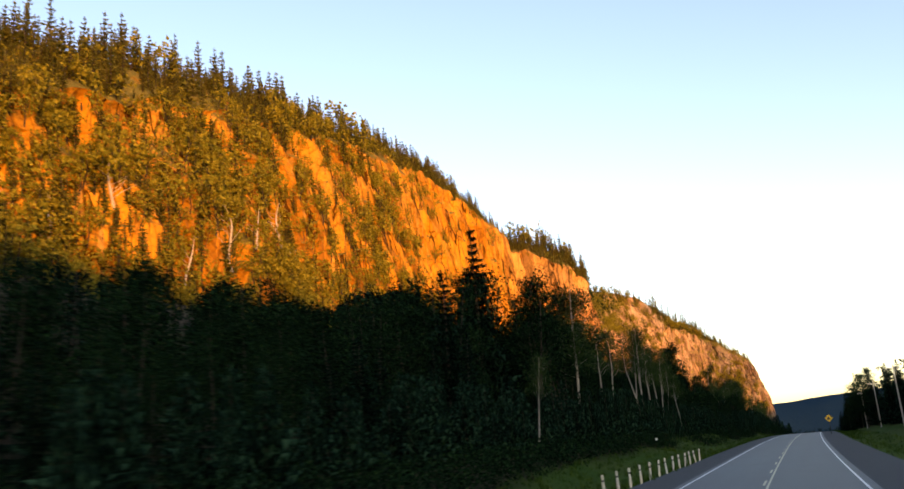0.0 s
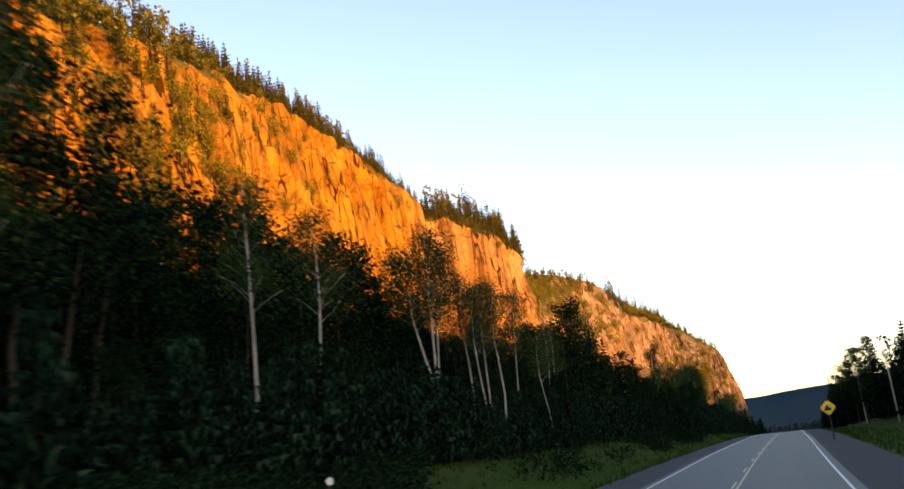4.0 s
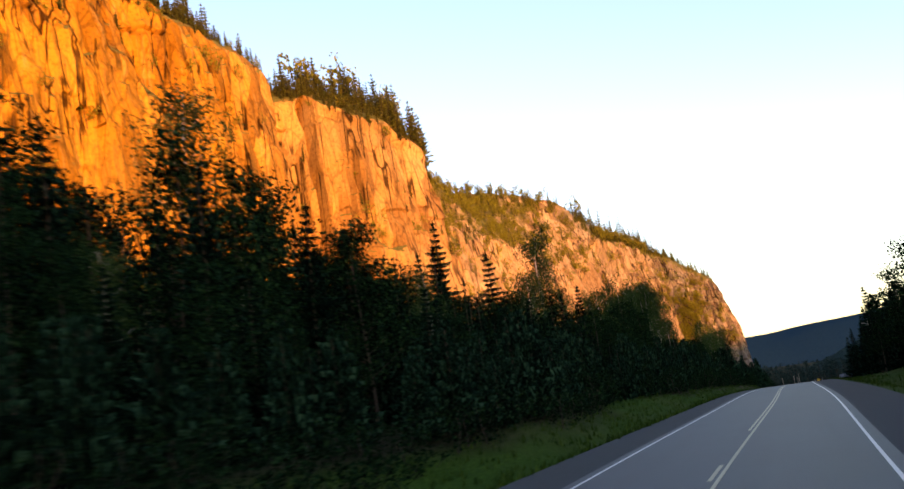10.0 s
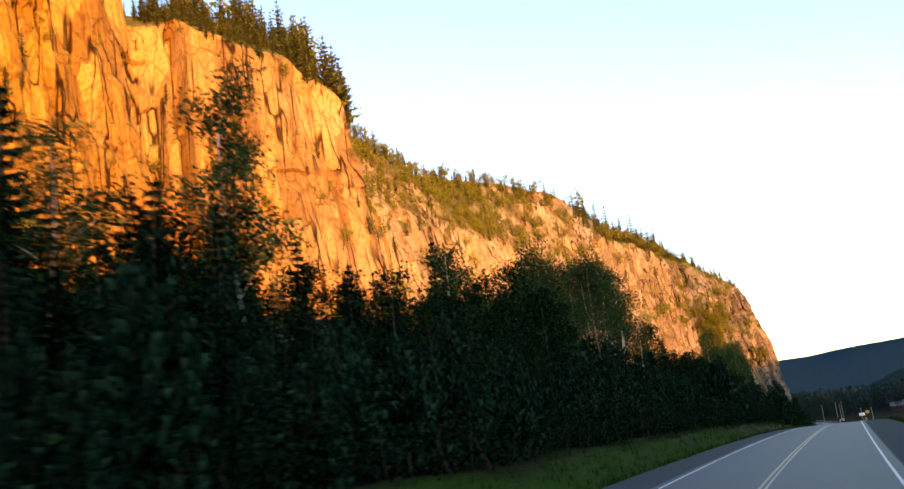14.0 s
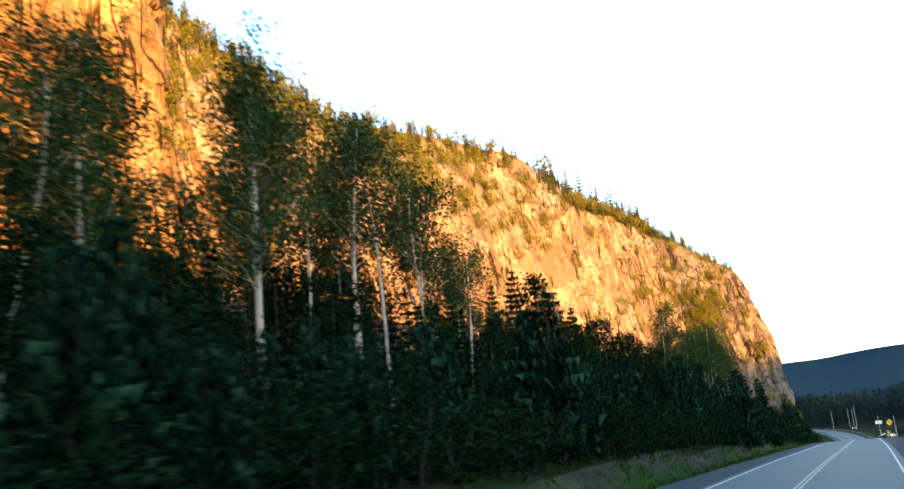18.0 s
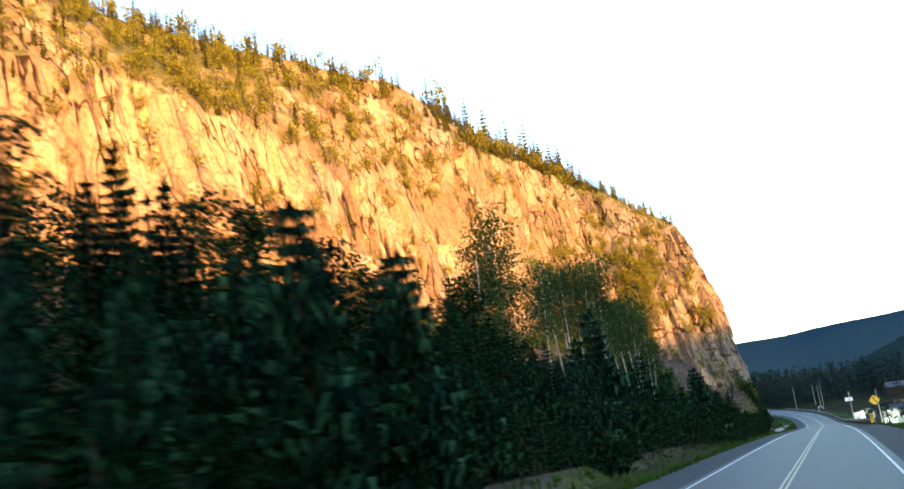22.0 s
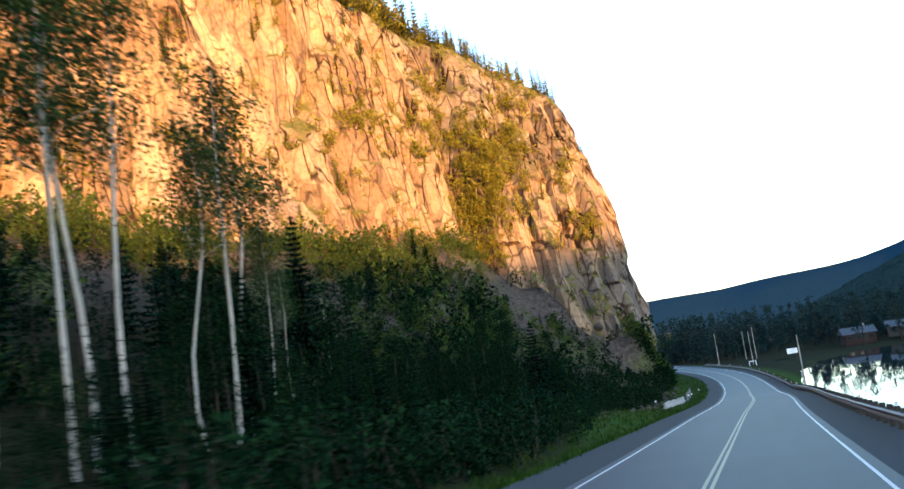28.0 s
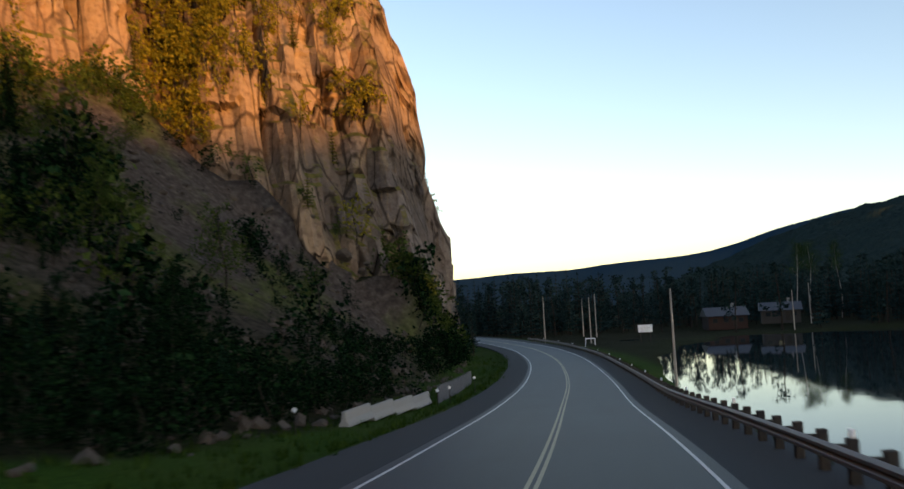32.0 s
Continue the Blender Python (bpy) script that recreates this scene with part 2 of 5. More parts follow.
def ground_material():
    """Forest floor, talus gravel on the steep slope, mown grass along the road."""
    m, nt, b = material("ground_soil", 1.0, 0, 0.02)
    v = coords(nt)
    a, g, f = noise_tex(nt, v, 0.08, 4), noise_tex(nt, v, 1.3, 6, 0.65), noise_tex(nt, v, 7.0, 4)
    floor_c = ramp(nt, g, [(0.3, (0.008, 0.009, 0.005)), (0.6, (0.022, 0.022, 0.011)), (0.8, (0.04, 0.033, 0.02))])
    talus = ramp(nt, g, [(0.25, (0.022, 0.018, 0.016)), (0.5, (0.058, 0.048, 0.041)), (0.75, (0.115, 0.095, 0.082))])
    grassy = ramp(nt, g, [(0.3, (0.03, 0.045, 0.012)), (0.7, (0.09, 0.10, 0.03))])
    talus = mix(nt, ramp(nt, a, [(0.5, (0, 0, 0)), (0.62, (0.8, 0.8, 0.8))]), talus, grassy)
    geo, sep = nt.nodes.new("ShaderNodeNewGeometry"), nt.nodes.new("ShaderNodeSeparateXYZ")
    nt.links.new(geo.outputs["True Normal"], sep.inputs[0])
    steep = ramp(nt, sep.outputs[2], [(0.80, (1, 1, 1)), (0.90, (0, 0, 0))])
    base = mix(nt, steep, floor_c, talus)
    at = nt.nodes.new("ShaderNodeAttribute")
    at.attribute_name = "verge"
    grass = ramp(nt, f, [(0.25, (0.009, 0.027, 0.004)), (0.6, (0.026, 0.062, 0.009)), (0.85, (0.060, 0.100, 0.017))])
    base = mix(nt, at.outputs["Fac"], base, mix(nt, ramp(nt, a, [(0.4, (0, 0, 0)), (0.7, (0.6, 0.6, 0.6))]), grass, (0.045, 0.058, 0.016)))
    nt.links.new(base, b.inputs["Base Color"])
    bump(nt, mix(nt, 0.5, g, f), b, 0.7, 0.25)
    return m


def asphalt_material():
    m, nt, b = material("asphalt", 0.62, 0, 0.4)
    v = coords(nt)
    tracks = coords(nt, (1.0, 0.02, 1.0))
    fine, patch, wear = noise_tex(nt, v, 60.0, 4, 0.7), noise_tex(nt, v, 0.25, 4), noise_tex(nt, tracks, 1.1, 3)
    base = ramp(nt, fine, [(0.3, (0.0124, 0.0175, 0.0238)), (0.7, (0.0252, 0.0348, 0.0450))])
    base = mix(nt, 0.55, base, ramp(nt, patch, [(0.35, (0.7, 0.7, 0.7)), (0.65, (1.15, 1.15, 1.15))]), "MULTIPLY")
    base = mix(nt, 0.5, base, ramp(nt, wear, [(0.35, (0.75, 0.75, 0.76)), (0.65, (1.2, 1.2, 1.2))]), "MULTIPLY")
    nt.links.new(base, b.inputs["Base Color"])
    bump(nt, fine, b, 0.35, 0.01)
    return m


def leaf_material(name, dark, light, trans=0.25, middle=None):
    """Foliage: each clump has its own tone, most of them near the middle one."""
    m, nt, b = material(name, 0.9, 0, 0.0)
    geo, oi = nt.nodes.new("ShaderNodeNewGeometry"), nt.nodes.new("ShaderNodeObjectInfo")
    c = ramp(nt, geo.outputs["Random Per Island"], [(0.0, dark), (0.65, middle or tuple((a + b) / 2 for a, b in zip(dark, light))), (1.0, light)])
    c = mix(nt, 0.5, c, ramp(nt, oi.outputs["Random"], [(0.0, (0.7, 0.75, 0.7)), (1.0, (1.25, 1.15, 1.0))]), "MULTIPLY")
    nt.links.new(c, b.inputs["Base Color"])
    t = nt.nodes.new("ShaderNodeBsdfTranslucent")
    nt.links.new(c, t.inputs[0])
    mx = nt.nodes.new("ShaderNodeMixShader")
    mx.inputs[0].default_value = trans
    nt.links.new(b.outputs[0], mx.inputs[1])
    nt.links.new(t.outputs[0], mx.inputs[2])
    nt.links.new(mx.outputs[0], nt.nodes["Material Output"].inputs[0])
    return m


def birch_bark_material():
    m, nt, b = material("birch_bark", 0.9, 0, 0.05)
    v, vr = coords(nt), coords(nt, (1, 1, 7))
    n1, n2 = noise_tex(nt, vr, 1.6, 5, 0.6), noise_tex(nt, v, 0.8, 3)
    base = ramp(nt, n2, [(0.3, (0.22, 0.21, 0.185)), (0.7, (0.38, 0.36, 0.325))])
    base = mix(nt, ramp(nt, n1, [(0.60, (0, 0, 0)), (0.68, (1, 1, 1))]), base, (0.06, 0.05, 0.045))
    nt.links.new(base, b.inputs["Base Color"])
    bump(nt, n1, b, 0.4, 0.02)
    return m


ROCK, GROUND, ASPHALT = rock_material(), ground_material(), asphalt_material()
GRAVEL = simple("shoulder_gravel", (0.016, 0.0203, 0.024), (0.0355, 0.0435, 0.049), 2.0, 0.95, 0, 0.6, 0.03)
# NEEDLES, LEAVES, NEEDLES_YOUNG: near black, the wood's shade put into the base colours
NEEDLES = leaf_material("shaded_spruce_needles", (0.001, 0.003, 0.0018), (0.013, 0.034, 0.021), 0.02, (0.0022, 0.007, 0.0045))
# crest spruces: the low sun's brightness and olive gold are part of the colour
NEEDLES_CREST = leaf_material("sunlit_crest_needles", (0.04, 0.044, 0.010), (0.16, 0.145, 0.03), 0.3)
LEAVES = leaf_material("shaded_aspen_leaves", (0.0012, 0.0045, 0.0022), (0.018, 0.045, 0.018), 0.05, (0.004, 0.0125, 0.0058))
LEAVES_BIRCH = leaf_material("birch_leaves", (0.008, 0.018, 0.007), (0.062, 0.105, 0.034), 0.2, (0.022, 0.044, 0.015))
# ledge shrubs: yellow-green with the evening sunlight painted into the leaf tones
LEAVES_GOLD = leaf_material("sunlit_hillside_leaves", (0.08, 0.088, 0.010), (0.265, 0.23, 0.032), 0.35)
# lighter copy of LEAVES: sun on the talus growth is put into its colour
LEAVES_TALUS = leaf_material("lit_talus_leaves", (0.018, 0.036, 0.009), (0.075, 0.105, 0.024), 0.25)
NEEDLES_YOUNG = leaf_material("shaded_young_needles", (0.0012, 0.004, 0.0025), (0.022, 0.058, 0.034), 0.02, (0.0038, 0.012, 0.008))
BIRCH = birch_bark_material()
BARK = simple("conifer_bark", (0.02, 0.016, 0.013), (0.05, 0.042, 0.035), 2.0, 1.0, 0, 0.6, 0.03, (1, 1, 0.3), 0.0)
DEADWOOD = simple("weathered_wood", (0.22, 0.19, 0.16), (0.42, 0.38, 0.33), 2.0, 0.85, 0, 0.4, 0.02, (1, 1, 0.25))
WHITE_LINE = simple("white_road_paint", (0.42, 0.42, 0.42), (0.66, 0.66, 0.66), 3.0, 0.6)
YELLOW_LINE = simple("yellow_road_paint", (0.24, 0.22, 0.15), (0.40, 0.36, 0.24), 3.0, 0.6)
STEEL = simple("galvanised_steel", (0.30, 0.31, 0.32), (0.48, 0.49, 0.50), 2.0, 0.5, 0.7, 0.1, 0.005)
TIMBER = simple("post_timber", (0.02, 0.017, 0.014), (0.05, 0.043, 0.036), 3.0, 0.95, 0, 0.4, 0.01, (1, 1, 0.2))
CONCRETE = simple("concrete", (0.20, 0.195, 0.185), (0.32, 0.31, 0.29), 1.5, 0.9, 0, 0.3, 0.01)
YELLOW_SIGN = simple("yellow_sign_sheet", (0.72, 0.42, 0.02), (0.80, 0.50, 0.03), 2.0, 0.45)
WHITE_SIGN = simple("white_sign_sheet", (0.70, 0.71, 0.72), (0.82, 0.82, 0.82), 2.0, 0.45)
BLACK_SHEET = simple("black_sign_sheet", (0.012, 0.012, 0.013), (0.025, 0.025, 0.026), 2.0, 0.5)
# distance haze is painted into these three as blue in the base colour
FAR_WOOD = simple("hazy_far_woodland", (0.010, 0.020, 0.022), (0.030, 0.048, 0.045), 0.03, 1.0, 0, 0.9, 6.0, (1, 1, 1), 0.0)
FAR_NEEDLES = leaf_material("hazy_lakeside_foliage", (0.010, 0.022, 0.022), (0.032, 0.058, 0.056), 0.1)
FAR_HILL = simple("hazy_far_hillside", (0.008, 0.024, 0.042), (0.013, 0.033, 0.054), 0.02, 1.0, 0, 0.3, 3.0, (1, 1, 1), 0.0)
TALUS_ROCK = simple("talus_rock", (0.035, 0.028, 0.022), (0.085, 0.070, 0.058), 1.2, 0.95, 0, 0.5, 0.05)
FENCE_STEEL = simple("painted_fence_steel", (0.07, 0.08, 0.095), (0.12, 0.13, 0.15), 2.0, 0.7, 0.2, 0.1, 0.005)


# ---- the lie of the land ----
def curve(knots):
    """A smooth curve through (at, value) knots."""
    k = np.array(knots, float)
    slope = np.gradient(k[:, 1], k[:, 0])

    def at(y):
        y = np.clip(np.asarray(y, float), k[0, 0], k[-1, 0])
        i = np.clip(np.searchsorted(k[:, 0], y, "right") - 1, 0, len(k) - 2)
        w = k[i + 1, 0] - k[i, 0]
        u = (y - k[i, 0]) / w
        return ((2 * u**3 - 3 * u**2 + 1) * k[i, 1] + (u**3 - 2 * u**2 + u) * w * slope[i] + (3 * u**2 - 2 * u**3) * k[i + 1, 1] + (u**3 - u**2) * w * slope[i + 1])
    return at


ROAD_X = curve([(-340, -1.0), (-85, -1.3), (0, -1.62), (58, -2.3), (115, -2.55), (169, -2.25), (210, -2.05), (241, -1.75), (293, -1.95), (346, -1.6), (421, -0.7), (479, -0.35), (527, -0.4),
                (576, -0.5), (612, -0.35), (640, -1.12), (660, -1.7), (680, -2.8), (700, -4.5), (718, -7.0), (737, -10.7), (757, -16.2), (786, -26), (808, -35.5), (850, -60), (893, -94)])
ROAD_Z = curve([(-340, 0), (-85, -1.6), (0, -2.33), (58, -2.48), (115, -2.49), (143, -2.53), (170, -2.68), (198, -2.92), (225, -3.22), (251, -3.62), (303, -4.79), (330, -5.62), (357, -6.6),
                (384, -7.78), (412, -9.16), (441, -10.65), (470, -12.22), (528, -15.8), (556, -17.73), (585, -19.64), (620, -21.95), (640, -23.25), (660, -24.1), (685, -24.75), (715, -25.05), (757, -25.15), (893, -25.15)])
LAKE_Z = -26.0

# the cliff: rim x, y, height of the rock's edge, set-back and height of the crest, height of the foot, way it faces, lean
CLIFF = np.array([
    (-108.8, -218.5, 52.7, 25.5, 72.2, 25.5, 1, 0, 0.5), (-109.6, -82.5, 52.7, 25.5, 72.2, 27.2, 1, 0, 0.5), (-109.6, 2.6, 56.1, 22.1, 74.8, 28.9, 1, 0, 0.5), (-110, 88, 61.7, 17, 78.7, 27.7, 1, 0, 0.42),
    (-109.7, 147.6, 77.6, 11.9, 87.7, 27.4, 1, 0, 0.35), (-113.9, 200.1, 89.7, 8.5, 97.3, 26.8, 1, 0, 0.3), (-119.6, 274.7, 101.7, 6.8, 105.1, 25.2, 1, 0, 0.25), (-125.5, 328.5, 104.2, 6.8, 108.4, 24.3, 1, 0, 0.22)])
CLIFF = np.vstack([CLIFF, [
    (-128, 366.8, 104.1, 6.8, 109.2, 23.3, 1, 0, 0.2), (-126.4, 385.4, 100.6, 6.8, 105.6, 23.2, 1, 0, 0.2), (-127.1, 390.1, 91, 8.5, 101.2, 23, 1, -0.2, 0.15), (-118.7, 396.2, 94.1, 8.5, 99.2, 23.5, 0.8, -0.6, 0.15),
    (-105.2, 400, 86.2, 15.3, 98.5, 23.3, 0.9, -0.43, 0.12), (-99.3, 414.4, 82.1, 15, 97.5, 22.5, 1, -0.1, 0.12)]])
CLIFF = np.vstack([CLIFF, [
    (-95, 427.8, 77.1, 12, 94.5, 21.8, 0.95, 0.3, 0.12), (-98.5, 437, 72, 12, 94, 22.3, 0.6, 0.8, 0.1), (-108, 445, 67, 10, 94, 23.6, 0.7, 0.7, 0.3), (-113.5, 458.7, 63, 11, 96, 24.4, 1, 0, 0.4),
    (-113, 476.6, 65.2, 17, 97, 23.4, 1, -0.1, 0.3), (-106.3, 512.3, 61.4, 24, 94.5, 21.5, 1, -0.1, 0.3), (-106.2, 535.3, 62.9, 25.5, 92.7, 20.4, 1, -0.1, 0.3), (-104.4, 556.6, 62.8, 25.5, 95.2, 19.5, 1, -0.15, 0.3)]])
CLIFF = np.vstack([CLIFF, [
    (-101, 581.9, 57.3, 27.2, 99.8, 14.5, 1, -0.2, 0.3), (-94.1, 619.3, 55.4, 25.5, 103.9, 10.5, 1, -0.2, 0.3), (-90, 631.8, 66.6, 17, 98.9, 9.8, 1, -0.2, 0.3), (-89.2, 638.9, 73.9, 11.9, 94.4, 9.4, 1, -0.2, 0.3),
    (-82.3, 672.2, 75.6, 8.5, 81.6, 9.8, 1, -0.25, 0.3), (-74.8, 697.7, 72.6, 6.8, 78.4, 11.5, 0.95, -0.3, 0.33), (-72.3, 711.2, 71.2, 6.8, 76.6, 14.3, 0.8, -0.6, 0.34), (-65.4, 716.9, 69.2, 6.8, 72.6, 7.9, 0.65, -0.76, 0.46)]])
CLIFF = np.vstack([CLIFF, [
    (-52.8, 722.5, 61.2, 5.1, 64.2, -2.7, 0.55, -0.83, 0.5), (-37.8, 727.3, 48.9, 5.1, 51.4, -14.9, 0.5, -0.86, 0.5), (-33.4, 726.7, 36.1, 4.2, 38.6, -20, 0.6, -0.8, 0.36), (-29.9, 726, 22.5, 4.2, 24.2, -22.6, 0.75, -0.66, 0.2),
    (-28.2, 727, 8.8, 3.4, 9.7, -23.5, 0.9, -0.4, 0.08), (-24.9, 729.8, -4.9, 3.4, -4, -23.6, 1, 0, 0.02), (-26.9, 749.4, -3.8, 4.2, -0.4, -24.2, 0.9, 0.4, 0.1), (-39.4, 775.9, 15.8, 6.8, 20.9, -21.6, 0.8, 0.6, 0.2),
    (-73.9, 810.9, 35.9, 8.5, 44.5, -19.3, 0.7, 0.7, 0.2), (-164.1, 862.5, 47, 8.5, 55.5, -21, 0.5, 0.85, 0.2)]])
CLIFF_RUN = np.concatenate([[0], np.cumsum(np.hypot(np.diff(CLIFF[:, 0]), np.diff(CLIFF[:, 1])))])


def cliff_at(s):
    """The cliff's stations at the lengths s along its rim."""
    c = np.stack([np.interp(s, CLIFF_RUN, CLIFF[:, k]) for k in range(9)], -1)
    n = np.hypot(c[..., 6], c[..., 7])
    c[..., 6] /= n
    c[..., 7] /= n
    return c


def foot_xy():
    s = np.linspace(0, CLIFF_RUN[-1], 900)
    c = cliff_at(s)
    out = c[:, 8] * (c[:, 2] - c[:, 5])
    return c[:, 0] + c[:, 6] * out, c[:, 1] + c[:, 7] * out, c[:, 5]


FX, FY, FZ = foot_xy()
FOOT_Y = np.arange(-220.0, 900.0, 5.0)
FOOT_X = np.array([max([x for x, y in zip(FX, FY) if abs(y - q) < 5] or [-24.0]) for q in FOOT_Y])
FOOT_H = np.array([FZ[np.argmin((FX - x)**2 + (FY - q)**2)] for q, x in zip(FOOT_Y, FOOT_X)])


def in_lake(x, y):
    """Below 1 inside the lake's shore."""
    return (np.abs((x - 62) / 52)**3 + np.abs((y - 655) / 112)**3) ** (1 / 3) + 0.02 * vnoise(x / 14, y / 14, 0, 5)


def step(a, b, x):
    u = np.clip((x - a) / (b - a), 0, 1)
    return u * u * (3 - 2 * u)


def plain(y):
    """The valley floor away from the road."""
    return np.interp(y, [-300, 100, 300, 450, 560, 650], [-2, -3.5, -7, -15, -24, -24.6])


def forest_edge(y):
    """Offset of the wood's edge west of the centre line."""
    return np.interp(y, [-40, 50, 70, 110, 140, 200, 215, 228, 242, 252, 270, 300, 357, 400, 476, 555, 590, 612, 671, 705], [19, 18.5, 20, 21, 20, 20, 18, 13.5, 13.5, 16, 16, 13.5, 11.5, 10.5, 9.5, 10, 13.5, 16, 15.5, 17])


def weed_edge(y):
    """Offset at which the grass gives way to tall dark weeds."""
    return np.interp(y, [-40, 30, 50, 66, 98, 115, 124, 200, 215, 222, 235, 245, 253, 266, 285, 300, 323, 361, 446, 495, 567, 590, 600], [11, 12, 12.7, 14.5, 15, 13.7, 18.5, 17.5, 12.8, 11.3, 9.8, 10.8, 11.4, 15.5, 12, 11, 10.2, 9.6, 9, 8.6, 8.9, 13, 15])


def ground_z(x, y):
    x, y = np.broadcast_arrays(np.asarray(x, float), np.asarray(y, float))
    yr = np.clip(y, -340, 893)
    zr, d = ROAD_Z(yr), x - ROAD_X(yr)
    left, right = -d, d
    # western side: shoulder, ditch, then up to the cliff's foot
    fx, fh = np.interp(y, FOOT_Y, FOOT_X), np.interp(y, FOOT_Y, FOOT_H)
    reach = np.maximum(ROAD_X(yr) - fx - 13, 4)
    t = np.clip((left - 13) / reach, 0, 1.0)
    p = np.interp(y, [0, 510, 612, 655, 705], [1.9, 1.9, 1.5, 1.25, 1.1])
    bank = np.interp(y, [-60, 40, 290, 400, 470, 520, 560, 600, 640], [0.3, 2.0, 1.9, 2.0, 1.5, 0.7, 0.6, 1.2, 0.3])
    zl = zr - 0.06 - 0.7 * step(6.3, 8.5, left) + bank * step(7.5, np.maximum(forest_edge(y) - 1.0, 9.5), left) + (fh - zr + 0.76 - bank) * t**p
    zl = zl + 0.25 * fbm(x / 9, y / 9, 0, 3, 3) * step(8, 16, left)
    # eastern side: shoulder, low bank and wood, or the lake
    zb = zr - 0.06 - 0.5 * step(6.3, 9, right) + 1.6 * step(9, 24, right) * (1 - step(400, 470, y)) + 0.3 * fbm(x / 14, y / 14, 0, 8, 3) * step(9, 20, right)
    zb = zb + (plain(y) - zb) * step(40, 160, right)
    q = in_lake(x, y)
    shore = step(1.12, 0.93, q) * step(5.6, 8.5, right)
    zb = zb + (LAKE_Z - 1.6 - zb) * shore
    z = np.where(d < 0, zl, zb)
    far = step(200, 900, np.maximum(np.abs(x), np.abs(y - 350) - 420))
    return z + (plain(y) - z) * far * np.where(d < 0, 0, 1)


# ---- ground: one sheet to the horizon ----
gx = np.concatenate([[-3500, -2200, -1400, -900, -600, -400, -300, -240, -200], np.arange(-180, -60, 4), np.arange(-60, -16, 2), np.arange(-16, 16, 1.0), np.arange(16, 40, 2), np.arange(40, 200, 6),
                     [220, 260, 320, 400, 520, 700, 1000, 1500, 2300, 3500]])
gy = np.concatenate([[-3000, -1800, -1000, -600, -400, -300, -220, -160, -110, -70, -40], np.arange(-20, 920, 2.6), [930, 960, 1010, 1080, 1200, 1400, 1700, 2200, 3000, 4500]])
GX, GY = np.meshgrid(gx, gy, indexing="ij")
GZ = ground_z(GX, GY)
me = mesh_data("ground", np.stack([GX, GY, GZ], -1).reshape(-1, 3), grid_faces(len(gx), len(gy))[:, ::-1][:, ::-1], [GROUND], smooth=True)
side = GX - ROAD_X(np.clip(GY, -340, 893))
verge_edge = np.interp(GY, [0, 50, 70, 110, 200, 215, 228, 242, 252, 270, 357, 400, 476, 555, 590, 605, 646, 722], [18, 17.5, 19, 20, 19, 17, 12.5, 12.5, 15, 15, 10, 8.5, 8, 8.5, 12.5, 14, 12, 15])
verge_edge = np.minimum(verge_edge, np.where(GY < 598, weed_edge(GY) + 0.4, 99.0)) + 1.2 * vnoise(GX / 5, GY / 5, 0, 9)
shore = in_lake(GX, GY)
verge = np.where(side < 0, step(1.0, -1.0, -side - verge_edge), step(2, -2, side - np.interp(GY, [660, 700], [19, 10])) + step(0.98, 1.02, shore) * step(470, 510, GY) * np.where(GY > 690, step(14, 9, side), step(60, 30, side)))
verge = verge + 0.12 * step(1.0, 1.02, shore) * step(1.25, 1.1, shore) * step(700, 735, GY)
at = me.attributes.new("verge", 'FLOAT', 'POINT')
at.data.foreach_set("value", np.clip(verge, 0, 1).astype(np.float32).ravel())
tagged(new("ground", me), "dark forest floor with green grass verges and brown talus", "ground", kind="structure")


# ---- road ----
RY = np.concatenate([np.arange(-340, -40, 20.0), np.arange(-40, 893, 2.0)])


def strip(name, a, b, lift, mat, y0=-340.0, y1=890.0, seg=None):
    """A ribbon along the road between the offsets a and b from its centre line."""
    y = RY[(RY >= y0) & (RY <= y1)] if seg is None else np.linspace(y0, y1, seg)
    x, z = ROAD_X(y), ROAD_Z(y)
    g = np.gradient(x, y)
    n = np.stack([1 / np.hypot(1, g), -g / np.hypot(1, g)], -1)
    p = np.stack([x, y, z + lift], -1)
    rows = []
    for off in (a, b):
        r = p.copy()
        r[:, :2] += n * off
        rows.append(r)
    low = [r - np.array([0, 0, 0.15 if lift < 0.005 else 0.004]) for r in rows]
    v = np.stack([low[0], rows[0], rows[1], low[1]], 1).reshape(-1, 3)
    return mesh_data(name, v, grid_faces(len(y), 4), [mat], smooth=False)


road = tagged(new("road", strip("road", -3.85, 3.85, 0.0, ASPHALT)), "grey worn asphalt two-lane highway", "road", kind="structure")
tagged(new("shoulder_west", strip("shoulder", -6.2, -3.86, -0.03, GRAVEL)), "grey gravel road shoulder", "shoulder", kind="structure")
tagged(new("shoulder_east", strip("shoulder", 3.86, 6.4, -0.03, GRAVEL)), "grey gravel road shoulder", "shoulder", kind="structure")
for off in (-3.5, 3.5):
    part("edge_line", strip("edge_line", off - 0.043, off + 0.043, 0.009, WHITE_LINE), None, road, "solid white edge line")
part("centre_line", strip("centre_line", 0.045, 0.135, 0.009, YELLOW_LINE, -100, 890), None, road, "solid yellow centre line")
part("centre_line", strip("centre_line", -0.135, -0.045, 0.009, YELLOW_LINE, 222, 890), None, road, "solid yellow centre line")
